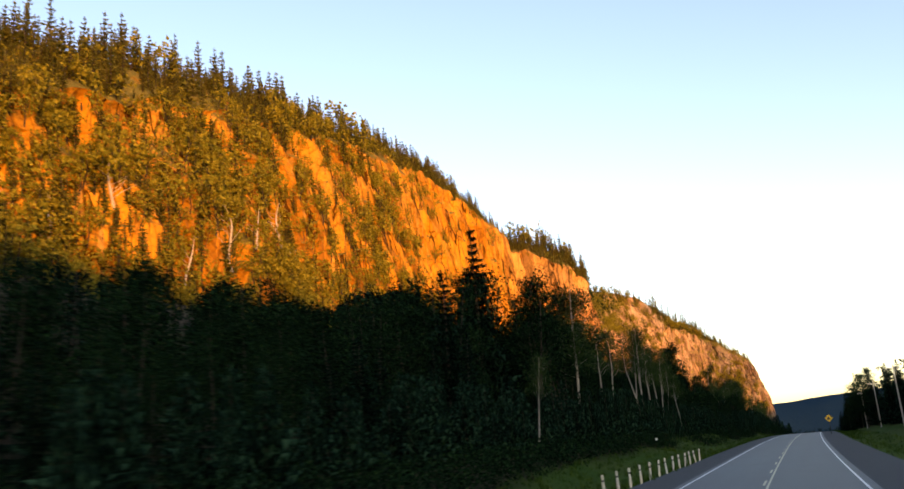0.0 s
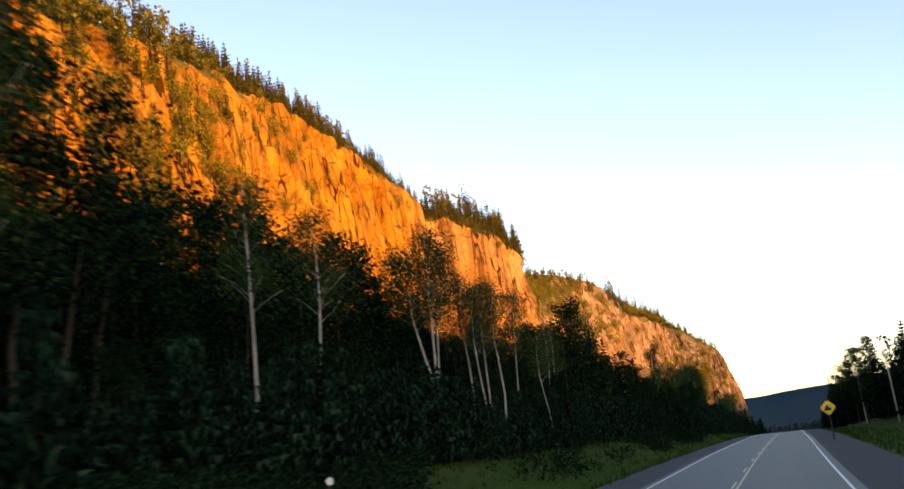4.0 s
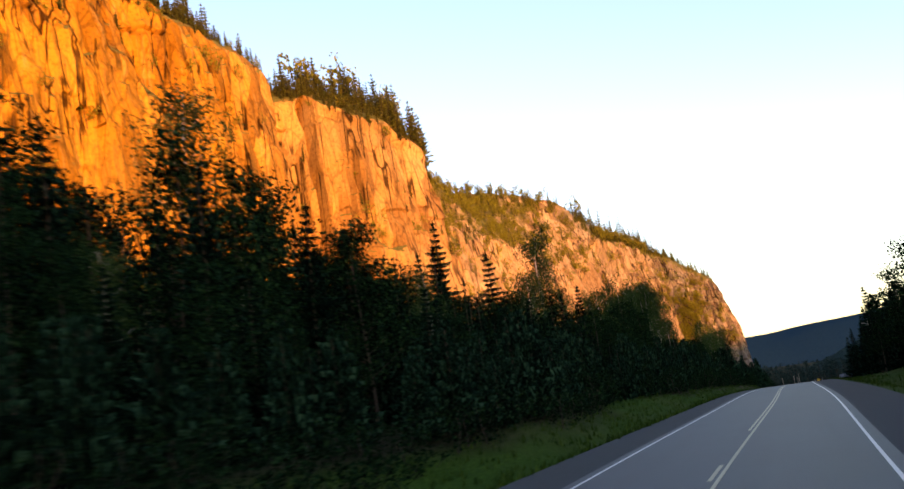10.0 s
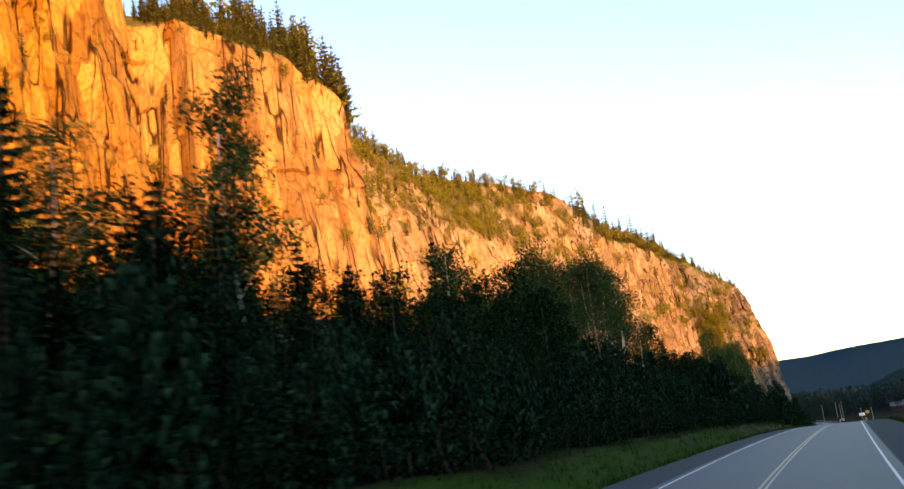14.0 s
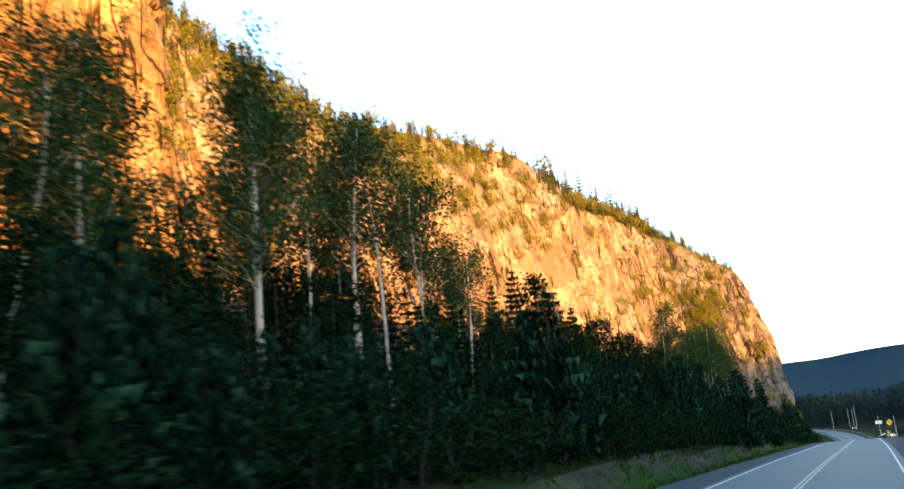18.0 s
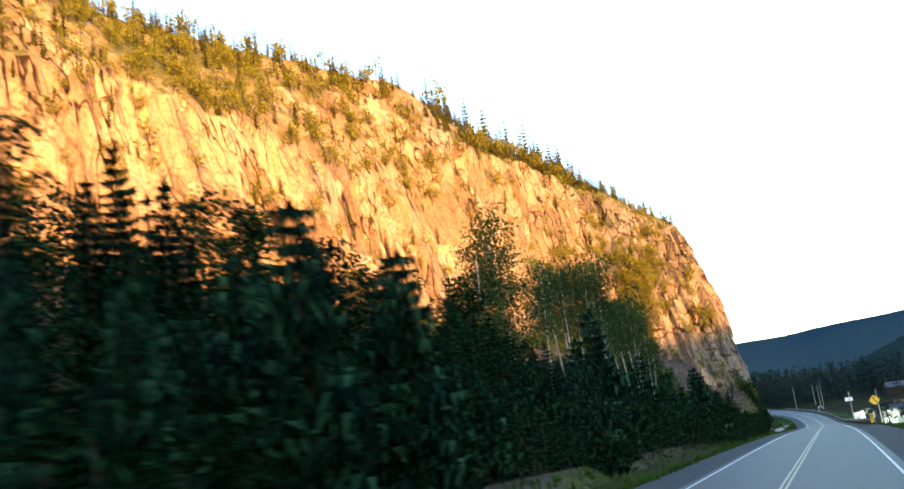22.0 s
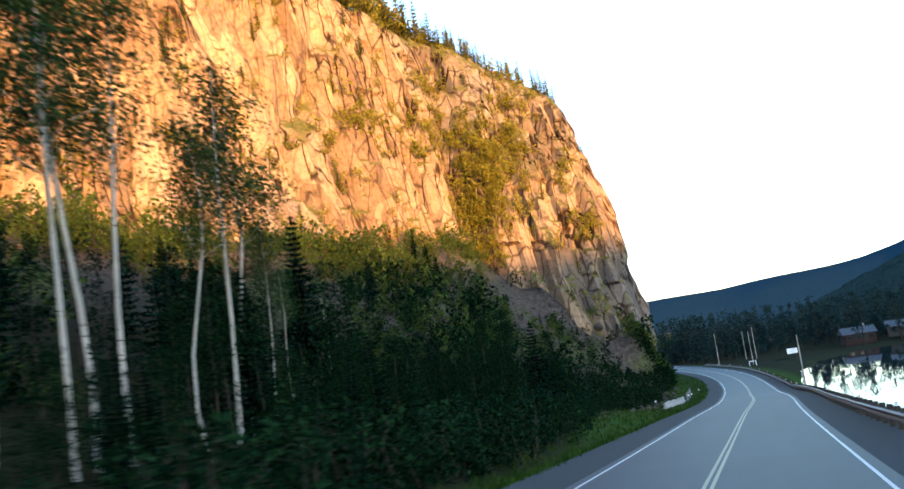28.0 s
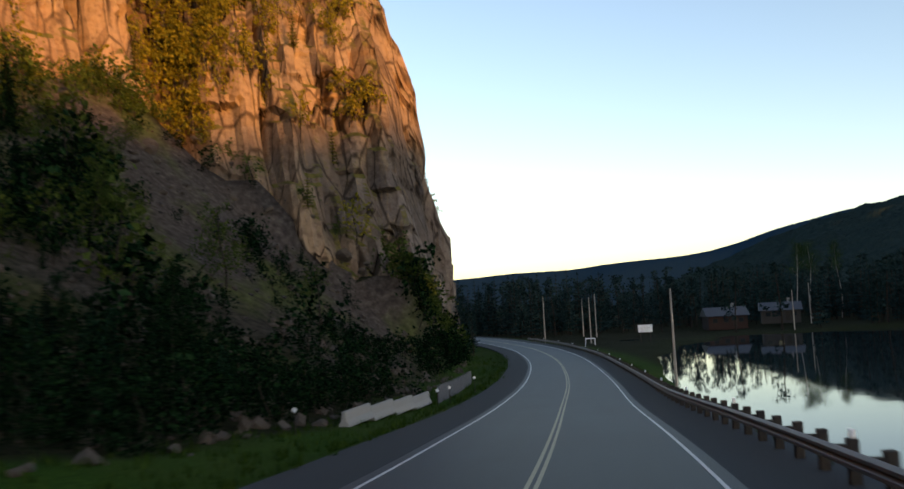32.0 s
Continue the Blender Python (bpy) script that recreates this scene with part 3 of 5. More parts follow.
for k in range(29):
    part("centre_dash", strip("centre_dash", -0.145, -0.045, 0.009, YELLOW_LINE, -44 + k * 9.0, -41 + k * 9.0, 3), None, road)


# ---- the cliff ----
def build_cliff():
    s = np.concatenate([np.arange(0, 190, 3.0), np.arange(190, 1125, 0.85), np.arange(1125, CLIFF_RUN[-1], 4.0)])
    c = cliff_at(s)
    rag = 1.6 * fbm(s / 9, 0.5, 0, 23, 3) + 1.5 * vnoise(np.floor(s / 4.3) + 0.5, 0.5, 0, 24)
    c[:, 2] += rag * np.interp(c[:, 0], [-40, -28], [1.0, 0.2])
    nf, ns = 104, 16
    f = np.linspace(0, 1, nf)[None, :]
    z0 = c[:, 5:6] - 9
    z = z0 + (c[:, 2:3] - z0) * f
    out = c[:, 8:9] * (c[:, 2:3] - z)
    S, Y = np.broadcast_to(s[:, None], z.shape), np.broadcast_to(c[:, 1:2], z.shape)
    # fractured faces: broad bays, columns that break off at steps, ledges, open cracks
    nose = step(640, 700, Y)
    body = 2.8 * fbm(S / 34, z / 80, 0, 21, 3)
    warp = S + 2.0 * vnoise(S / 14, z / 40, 0, 4)
    wide = np.floor(warp / 9.0)
    slab = vnoise(wide + 0.5, np.floor(z / 31 + 3 * lattice(wide, wide * 0, wide * 0, 2)) + 0.5, 0, 31)
    thin = np.floor(warp / 3.1)
    rib = vnoise(thin + 0.5, np.floor(z / 15 + 5 * lattice(thin, thin * 0, thin * 0, 7)) + 0.5, 0, 33)
    rough = step(0.05, 0.35, vnoise(S / 30, z / 34, 0, 38) + 0.2 * nose)
    block = vnoise(np.floor(warp / 2.6) + 0.5, np.floor(z / 5.5 + 4 * lattice(np.floor(warp / 2.6), thin * 0, thin * 0, 9)) + 0.5, 0, 39)
    face = body + 2.7 * slab + (0.85 + 1.4 * rough) * rib + (0.25 + 1.1 * rough * nose + 1.2 * nose) * block + 1.1 * vnoise(S / 5, z / 40, 0, 35) + (0.45 + 0.55 * rough) * fbm(S / 2.4, z / 7, 0, 36, 2)
    crack = np.abs(vnoise(S / 10 + 0.5 * vnoise(S / 30, z / 25, 0, 43), z / 90, 0, 41))
    face = face - 3.4 * np.exp(-(crack / 0.075)**2) * step(0.05, 0.3, vnoise(S / 40, z / 30, 0, 44) + 0.2)
    # named clefts: beside the tower, and the two slits over the headland
    for x, y, w, deep, za, zb in ((-118.5, 396.2, 1.3, 7, 35, 103), (-75.5, 694.8, 1.3, 6, 47, 80), (-66, 716, 1.0, 4, 52, 75), (-76.0, 693.3, 0.9, 9, 17, 31), (-33.4, 704.7, 0.7, 3, -9, 6), (-94.5, 590, 1.2, 4, 33, 58)):
        s0 = s[np.argmin((c[:, 0] - x)**2 + (c[:, 1] - y)**2)]
        face = face - deep * np.exp(-((S + 0.8 * vnoise(z / 9, 0, 0, 3) - s0) / w)**2) * step(za - 4, za + 4, z) * step(zb + 4, zb - 4, z)
    soft = np.interp(c[:, 1:2], [0, 102, 221, 280], [0.9, 0.9, 1, 1])
    face = face * soft * step(1.02, 0.95, f) * np.interp(c[:, 0:1], [-32, -26], [1.0, 0.65])
    # gentler broken ground with ledges at the southern end
    ledge = np.interp(c[:, 1:2], [-221, 51, 170, 255], [4.5, 4.5, 2.3, 0]) * (np.sin(z / 7 + 2 * vnoise(S / 25, 0, 0, 51)) * 0.5)
    d = out + face + ledge
    P = np.stack([c[:, 0:1] + c[:, 6:7] * d, c[:, 1:2] + c[:, 7:8] * d, z + 0.5 * vnoise(S / 3, z / 3, 0, 61)], -1)
    g = np.linspace(0, 1, ns)[None, 1:]
    back = c[:, 3:4] * g
    zc = c[:, 2:3] + (c[:, 4:5] - c[:, 2:3]) * g**0.9
    S2 = np.broadcast_to(s[:, None], zc.shape)
    bulge = 1.6 * fbm(S2 / 12, back / 8 + 30, 0, 71, 4) * np.sin(np.clip(g, 0, 1) * 2.4)
    Q = np.stack([c[:, 0:1] - c[:, 6:7] * back, c[:, 1:2] - c[:, 7:8] * back, zc + bulge], -1)
    tail = []
    for k, (bk, dz) in enumerate(((14, 2.0), (45, 4.0), (130, 4.0), (420, -30.0))):
        shrink = np.interp(c[:, 1:2], [702, 727], [1.0, 0.22])
        t = np.concatenate([c[:, 0:1] - np.abs(c[:, 6:7]) * (c[:, 3:4] + bk * shrink), c[:, 1:2] - c[:, 7:8] * np.where(c[:, 7:8] > 0, 0.2, 0.0) * bk, c[:, 4:5] + dz * shrink + 1.5 * vnoise(s / 18, k * 3.1, 0, 81)[:, None]], 1)
        tail.append(t[:, None, :])
    V = np.concatenate([P, Q] + tail, 1)
    return s, V, nf


CLIFF_S, CLIFF_V, CLIFF_NF = build_cliff()
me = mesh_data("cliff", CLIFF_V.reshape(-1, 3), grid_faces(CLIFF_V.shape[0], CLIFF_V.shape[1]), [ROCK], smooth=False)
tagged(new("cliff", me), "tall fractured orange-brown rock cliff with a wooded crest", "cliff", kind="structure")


# ---- hills and lake ----
RIDGE = 60.0  # the eastern ridge whose shade lies over the road

def hill(name, label, path, width, mat, seed, trees=0.0):
    """A long wooded ridge: path rows of x, y, foot, crest."""
    k = np.array(path, float)
    run = np.concatenate([[0], np.cumsum(np.hypot(np.diff(k[:, 0]), np.diff(k[:, 1])))])
    s = np.linspace(0, run[-1], 420)
    c = np.stack([np.interp(s, run, k[:, j]) for j in range(4)], -1)
    for _ in range(60):
        c[1:-1] = (c[:-2] + 2 * c[1:-1] + c[2:]) / 4
    t = np.gradient(c[:, :2], axis=0)
    n = np.stack([t[:, 1], -t[:, 0]], -1) / np.linalg.norm(t, axis=1)[:, None]
    u = np.linspace(-1, 1, 61)
    prof = np.cos(np.abs(u) * math.pi / 2)**1.25
    S, U = np.meshgrid(s, u, indexing="ij")
    z = c[:, 2:3] + (c[:, 3:4] - c[:, 2:3]) * prof[None, :] * (1 + 0.10 * fbm(S / 300, U * 2, 0, seed, 3)) + trees * vnoise(S / (trees * 1.2 + 1), U * 60, 0, seed + 3) * step(0.02, 0.2, prof)[None, :]
    w = width * (1 + 0.2 * vnoise(S / 260, U * 0, 0, seed + 5))
    V = np.stack([c[:, 0:1] + n[:, 0:1] * U * w, c[:, 1:2] + n[:, 1:2] * U * w, z], -1)
    return tagged(new(name, mesh_data(name, V.reshape(-1, 3), grid_faces(420, 61)[:, ::-1], [mat], smooth=True)), label, "hill", kind="structure")


hill("hill_north", "far wooded hill beyond the lake, blue with painted haze", [(x, y, -30, z + 6) for x, y, z in ((-800, 2040, 24), (-235, 2040, 27), (-136, 2040, 31), (-37, 2040, 33), (22, 2040, 42), (155, 2030, 48), (240, 2020, 61), (420, 1960, 90), (700, 1850, 120), (1100, 1600, 140))], 380, FAR_HILL, 5, 0.4)
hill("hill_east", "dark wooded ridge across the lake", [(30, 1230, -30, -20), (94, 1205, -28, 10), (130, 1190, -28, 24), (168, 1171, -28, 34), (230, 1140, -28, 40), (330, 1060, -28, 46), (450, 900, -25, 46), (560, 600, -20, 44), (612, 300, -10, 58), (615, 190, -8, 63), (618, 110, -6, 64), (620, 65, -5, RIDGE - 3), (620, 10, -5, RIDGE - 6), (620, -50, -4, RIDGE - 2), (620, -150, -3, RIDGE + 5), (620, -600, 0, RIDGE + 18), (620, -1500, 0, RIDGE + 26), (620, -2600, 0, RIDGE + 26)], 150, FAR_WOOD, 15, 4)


def water_material():
    m, nt, b = material("lake_water", 0.03, 0, 0.5)
    b.inputs["Base Color"].default_value = (0.012, 0.018, 0.02, 1)
    b.inputs["IOR"].default_value = 1.33
    n = noise_tex(nt, coords(nt, (1, 1, 1)), 0.6, 3)
    bump(nt, n, b, 0.06, 0.05)
    return m


me = mesh_data("lake", [(3, 535, LAKE_Z), (130, 535, LAKE_Z), (130, 790, LAKE_Z), (3, 790, LAKE_Z)], [(0, 1, 2, 3)], [water_material()])
tagged(new("lake", me), "still dark lake mirroring the pale sky", "lake", kind="structure")


# ---- trees ----
def spruce_arrays(seed, h, whorls, per, twigs, spread=0.2, bare=0.1):
    """Triangles of a spruce's drooping boughs, and of its trunk."""
    r = np.random.RandomState(seed)
    tri = []
    for k in range(whorls):
        f = (k + 0.5) / whorls
        z = h * (bare + (1 - bare) * f)
        reach = (h * spread * (1 - f)**0.85 + 0.25) * r.uniform(0.75, 1.1)
        a0 = r.uniform(0, 6.28)
        for j in range(per if f < 0.8 else max(3, per - 2)):
            a = a0 + j * 6.283 / per + r.uniform(-0.35, 0.35)
            L = reach * r.uniform(0.55, 1.2)
            d, sd = np.array([math.cos(a), math.sin(a), 0]), np.array([-math.sin(a), math.cos(a), 0])
            lift = 0.25 * f - 0.28 + r.uniform(-0.12, 0.08)
            p = [np.array([0, 0, z]) + d * L * q + np.array([0, 0, L * (lift * q + 0.15 * q * q)]) for q in np.linspace(0, 1, twigs + 1)]
            for i in range(twigs):
                q = (i + 0.5) / twigs
                w = L * 0.34 * (1.05 - q) + 0.10
                for sg in (-1, 1):
                    tip = p[i] + sd * sg * w * r.uniform(0.35, 1.1) + d * w * r.uniform(0.2, 0.7) - np.array([0, 0, w * r.uniform(0.3, 1.3) + 0.12])
                    tri.append((p[i], p[i + 1], tip))
            tri.append((p[-2], p[-1] + d * 0.12 * L, p[-2] + sd * 0.1 * L - np.array([0, 0, 0.15 * L])))
    for j in range(4):
        a = j * 1.57
        tri.append((np.array([0.14 * math.cos(a), 0.14 * math.sin(a), h * 0.95]), np.array([-0.05, 0.05, h * 0.95]), np.array([0, 0, h * 1.02])))
    t = np.array(tri)
    return t


def trunk_arrays(seed, h, r0, bend=0.0, sides=7, rings=7):
    r = np.random.RandomState(seed)
    b1, b2 = r.uniform(-bend, bend, 2), r.uniform(-bend, bend, 2) * 0.6
    q = np.linspace(0, 1, rings)
    cx = b1[0] * q**1.5 + b2[0] * np.sin(q * 6)
    cy = b1[1] * q**1.5 + b2[1] * np.sin(q * 5 + 1)
    rad = r0 * (1 - q)**0.8 + 0.03
    rad[0] *= 1.25
    a = np.arange(sides) * 6.283 / sides
    V = np.stack([cx[:, None] + rad[:, None] * np.cos(a), cy[:, None] + rad[:, None] * np.sin(a), np.broadcast_to((q * h - 0.3)[:, None], (rings, sides))], -1)
    F = []
    for i in range(rings - 1):
        for j in range(sides):
            k = (j + 1) % sides
            F.append((i * sides + j, i * sides + k, (i + 1) * sides + k, (i + 1) * sides + j))
    return V.reshape(-1, 3), np.array(F), (lambda f: np.array([np.interp(f, q, cx), np.interp(f, q, cy), f * h - 0.3]))


def tube(a, b, r0, r1, sides=5):
    a, b = np.asarray(a, float), np.asarray(b, float)
    d = (b - a) / (np.linalg.norm(b - a) + 1e-9)
    u = np.cross(d, [0.3, 0.2, 0.9])
    u /= np.linalg.norm(u)
    w = np.cross(d, u)
    an = np.arange(sides) * 6.283 / sides
    ring = np.cos(an)[:, None] * u + np.sin(an)[:, None] * w
    V = np.concatenate([a + ring * r0, b + ring * r1])
    F = np.array([(j, (j + 1) % sides, sides + (j + 1) % sides, sides + j) for j in range(sides)])
    return V, F


def join(pairs):
    V, F, n = [], [], 0
    for v, f in pairs:
        V.append(v)
        F.append(f + n)
        n += len(v)
    return np.concatenate(V), np.concatenate(F)


def leaf_tris(centres, size, r):
    """A small bent leaf spray (two triangles) at each centre."""
    n = len(centres)
    u, w = r.normal(size=(n, 3)), r.normal(size=(n, 3))
    u /= np.linalg.norm(u, axis=1)[:, None]
    w = w - (w * u).sum(1)[:, None] * u
    w /= np.linalg.norm(w, axis=1)[:, None]
    s = size * r.uniform(0.6, 1.3, (n, 1))
    a, b = centres - u * s, centres + u * s
    c, d = centres + w * s * 0.7, centres - w * s * 0.7 + u * s * 0.3
    t = np.stack([np.stack([a, c, b], 1), np.stack([a, b, d], 1)], 1).reshape(-1, 3, 3)
    return t


def leafy_arrays(seed, h, r0, bare, spread, sprays, size, limbs=11, bend=0.5, sides=5):
    """A birch or aspen: leaning trunk, rising limbs, sprays of leaves in loose clumps."""
    r = np.random.RandomState(seed)
    tv, tf, at = trunk_arrays(seed, h, r0, bend, sides + 2, 2 + sides)
    wood, clumps = [(tv, tf)], []
    for k in range(limbs):
        f = bare + (0.97 - bare) * (k + r.uniform(0.1, 0.9)) / limbs
        a, L = r.uniform(0, 6.28), spread * h * (1.15 - f) * r.uniform(0.5, 1.1) + 0.5
        p = at(f)
        e = p + np.array([math.cos(a) * L, math.sin(a) * L, L * r.uniform(0.5, 1.1)])
        m = (p + e) / 2 + r.uniform(-0.12, 0.12, 3) * L
        wood += [tube(p, m, r0 * 0.36 * (1.1 - f), r0 * 0.25 * (1.1 - f), sides), tube(m, e, r0 * 0.25 * (1.1 - f), 0.015, sides)]
        clumps += [(m, max(L * 0.65, 0.07 * h)), (e, max(L * 0.75, 0.075 * h)), (e + r.uniform(-0.8, 0.8, 3) * L, max(L * 0.6, 0.07 * h))]
    clumps += [(at(0.97), 0.06 * h), (at(0.88), 0.07 * h)]
    share = np.array([c[1]**2 for c in clumps])
    share = share / share.sum()
    cs = []
    for (p, s), q in zip(clumps, share):
        n = max(4, int(sprays * q))
        v = r.normal(size=(n, 3))
        v *= (r.uniform(0.1, 1.1, (n, 1))**0.8) / np.linalg.norm(v, axis=1)[:, None]
        cs.append(p + v * s * np.array([1, 1, 0.75]))
    return leaf_tris(np.concatenate(cs), size, r), join(wood)


def tri_mesh(name, tri, mat):
    return mesh_data(name, tri.reshape(-1, 3), np.arange(len(tri) * 3).reshape(-1, 3), [mat])


def quads_to_tris(f):
    return np.concatenate([f[:, [0, 1, 2]], f[:, [0, 2, 3]]])


def tree_thing(name, label, crown, wood, leaf_mat, wood_mat, group):
    ob = tagged(new(name), label, "tree", group)
    part("trunk", mesh_data("trunk", wood[0], wood[1], [wood_mat], smooth=True), None, ob)
    if crown is not None:
        part("crown", tri_mesh("crown", crown, leaf_mat), None, ob)
    return ob


def spruce(seed, h):
    tv, tf, _ = trunk_arrays(seed, h * 0.97, 0.011 * h + 0.03, 0.1, 6, 5)
    return spruce_arrays(seed, h, int(10 + 1.3 * h), 9, 7, 0.17 + 0.012 * (seed % 5), 0.05), (tv, tf)


SPRUCES = [tree_thing("spruce_tree", "dark green spruce with drooping boughs beside the road", *spruce(100 + k, 15.0), NEEDLES, BARK, "roadside spruces") for k in range(6)]
BIRCHES = [tree_thing("birch_tree", "slender white-barked birch with a high leafy crown", *leafy_arrays(200 + k, 18.0, 0.095, 0.54 + 0.03 * (k % 3), 0.15, 4000, 0.09, 24, 0.9), LEAVES_BIRCH, BIRCH, "roadside birches") for k in range(6)]
ASPENS = [tree_thing("aspen_tree", "dark bushy aspen with a dense green crown", *leafy_arrays(300 + k, 16.0, 0.12, 0.2, 0.19, 4000, 0.155, 26, 0.6), LEAVES, BARK, "roadside aspens") for k in range(4)]
SNAGS = [tree_thing("dead_tree", "bare bleached dead tree with broken limbs", None, leafy_arrays(400 + k, 9.0, 0.19, 0.3, 0.34, 1, 0.1, 10, 1.2)[1], LEAVES, DEADWOOD, "dead trees") for k in range(3)]
BROAD_BIRCHES = [tree_thing("birch_tree", "stout pale-barked birch with a wide leafy crown", *leafy_arrays(230 + k, 18.0, 0.135, 0.42, 0.2, 7500, 0.105, 26, 1.2), LEAVES_BIRCH, BIRCH, "roadside birches") for k in range(3)]
THIN_ASPENS = [tree_thing("aspen_tree", "tall aspen with a thin open crown", *leafy_arrays(340 + k, 16.0, 0.11, 0.36, 0.2, 2300, 0.13, 22, 1.0), LEAVES, BARK, "roadside aspens") for k in range(3)]
BUSHES = [tree_thing("alder_bush", "low dense alder bush at the forest edge", *leafy_arrays(500 + k, 3.2, 0.04, 0.05, 0.42, 1000, 0.10, 14, 0.5), LEAVES, BARK, "roadside bushes") for k in range(4)]
USED = set()


def plant(kinds, x, y, h, base, r, lean=2.0, z=None):
    """One more tree of the kind, its height h for a model of height base."""
    ob = kinds[int(r.randint(len(kinds)))]
    ob = next((o for o in kinds if o.name not in USED), ob)
    k = h / base
    w = k * r.uniform(0.85, 1.15)
    m = Matrix.LocRotScale((x, y, float(ground_z(x, y)) if z is None else z), Euler((radians(r.uniform(-lean, lean)), radians(r.uniform(-lean, lean)), r.uniform(0, 6.28))), (w, w, k))
    if ob.name not in USED:
        USED.add(ob.name)
        ob.matrix_basis = m
        return ob
    return copy_thing(ob, m @ Matrix.Diagonal((1 / ob.scale[0], 1 / ob.scale[1], 1 / ob.scale[2], 1)))


rng = np.random.RandomState(7)


def wood_x(y, back):
    return float(ROAD_X(y)) - float(forest_edge(y)) - back


MASS_Y = [20, 51, 58, 63, 73, 79, 84, 97, 104, 109, 120, 135, 150, 156, 168, 176, 182, 190, 205, 214, 224, 238, 250, 262, 276, 286, 300, 316, 330, 342, 350, 357, 366, 386, 392, 400, 412, 430, 452, 464, 478, 486, 492, 500, 520, 556, 562, 572, 596]
MASS_TOP = [11.5, 13, 15, 16, 16, 16.5, 15.5, 15.5, 15.5, 17.5, 19, 18.5, 18.5, 15, 14, 14, 15, 16.5, 16.5, 16.5, 15.5, 13.5, 12.5, 12.5, 13.5, 14, 13.5, 13, 16, 16, 11.5, 12, 12.5, 13, 12, 13, 14.5, 15.5, 14.5, 12, 11, 9.5, 8.5, 7, 6.5, 6.5, 7.5, 8, 6]


SCREEN_Y = [20, 60, 95, 118, 135, 165, 185, 220, 250, 300]
SCREEN_TOP = [6, 7.5, 9, 8.5, 8, 7.5, 8, 7, 8, 8]


def canopy(x, y):
    """Height that the wood's tops keep to: the skyline seen from the road, rising with the distance from it."""
    off, near = max(float(ROAD_X(y)) - x, 8.0), max(float(forest_edge(y)), 14.0) + 8.0
    deep = max(off - near, 0.0)
    low = min(float(np.interp(y - q * deep, MASS_Y, MASS_TOP)) for q in (0.0, 0.6, 1.2, 1.8))
    return float(ROAD_Z(y)) + 2.3 + (low - 2.3) * off / near


def capped(x, y, h):
    low = 5.0 if y < 480 else 10.0 if float(ROAD_X(y)) - x > 36 else 6.0
    return float(max(low, min(h, 0.96 * canopy(x, y) - float(ground_z(x, y)))))


def leafy_share(y):
    """How much of the wood is birch and aspen."""
    return float(np.interp(y, [50, 74, 160, 180, 205, 290, 310, 345, 395, 480, 500, 560], [0.8, 1.0, 0.9, 0.55, 0.3, 0.25, 0.6, 0.7, 0.35, 0.4, 0.5, 0.5]))


def front(y):
    """How far the outermost trees reach up; low where pale trunks stand free behind them."""
    return float(np.interp(y, [66, 76, 108, 116, 160, 172, 312, 328, 388, 396, 440, 455, 482, 560, 572], [1, 0.6, 0.6, 0.65, 0.65, 0.85, 1, 0.7, 0.7, 1, 1, 0.8, 0.5, 0.5, 1]))


# the wood's edge and the closed rows behind it
for y in np.arange(20, 596, 2.7):
    x, yy = wood_x(y, rng.uniform(2.5, 7)), y + rng.uniform(-1.2, 1.2)
    h = (canopy(x, yy) - float(ground_z(x, yy))) * rng.uniform(0.5, 0.92) * front(yy)
    plant(*((ASPENS, x, yy, h, 16.0) if rng.uniform() < leafy_share(y) * 0.6 else (SPRUCES, x, yy, h, 15.0)), rng, 3)
for y in np.arange(24, 592, 2.8):
    x, yy = wood_x(y, rng.uniform(8, 14)), y + rng.uniform(-1.5, 1.5)
    h = max((canopy(x, yy) - float(ground_z(x, yy))) * rng.uniform(0.86, 1.06), 3.0)
    plant(*((ASPENS, x, yy, h, 16.0) if rng.uniform() < leafy_share(y) else (SPRUCES, x, yy, h, 15.0)), rng, 2.5)
for y in np.concatenate([np.arange(40, 200, 3.6), np.arange(205, 300, 4.0), np.arange(310, 345, 3.0)]):
    x, yy = wood_x(y, rng.uniform(13, 20) if y < 300 else rng.uniform(9, 16)), y + rng.uniform(-1.5, 1.5)
    plant(ASPENS, x, yy, (canopy(x, yy) - float(ground_z(x, yy))) * rng.uniform(0.85, 1.02), 16.0, rng, 2.5)
# birches that stand out pale against the dark: x, y, height of the top
for x, y, top in ((-25.7, 115.5, 15.2), (-25.5, 122, 15), (-25.6, 139, 16), (-24, 136.5, 16.5), (-26, 141, 17), (-27, 151.4, 15.5), (-25.6, 152.6, 15), (-25, 153.8, 15),
                  (-24.5, 157.7, 14.5), (-25.1, 149, 14), (-29.5, 193.4, 15), (-32.2, 229.4, 21.5), (-27.1, 253, 10.8), (-28, 284, 13), (-26.3, 177, 13.3)):
    plant(BIRCHES, x, y, top - float(ground_z(x, y)), 18.0, rng, 3)
for x, y, top in ((-20.8, 67.5, 7), (-21.9, 159, 10), (-26.2, 216.6, 8), (-25.4, 224, 8.5)):
    plant(BIRCHES, x, y, top - float(ground_z(x, y)), 18.0, rng, 5)
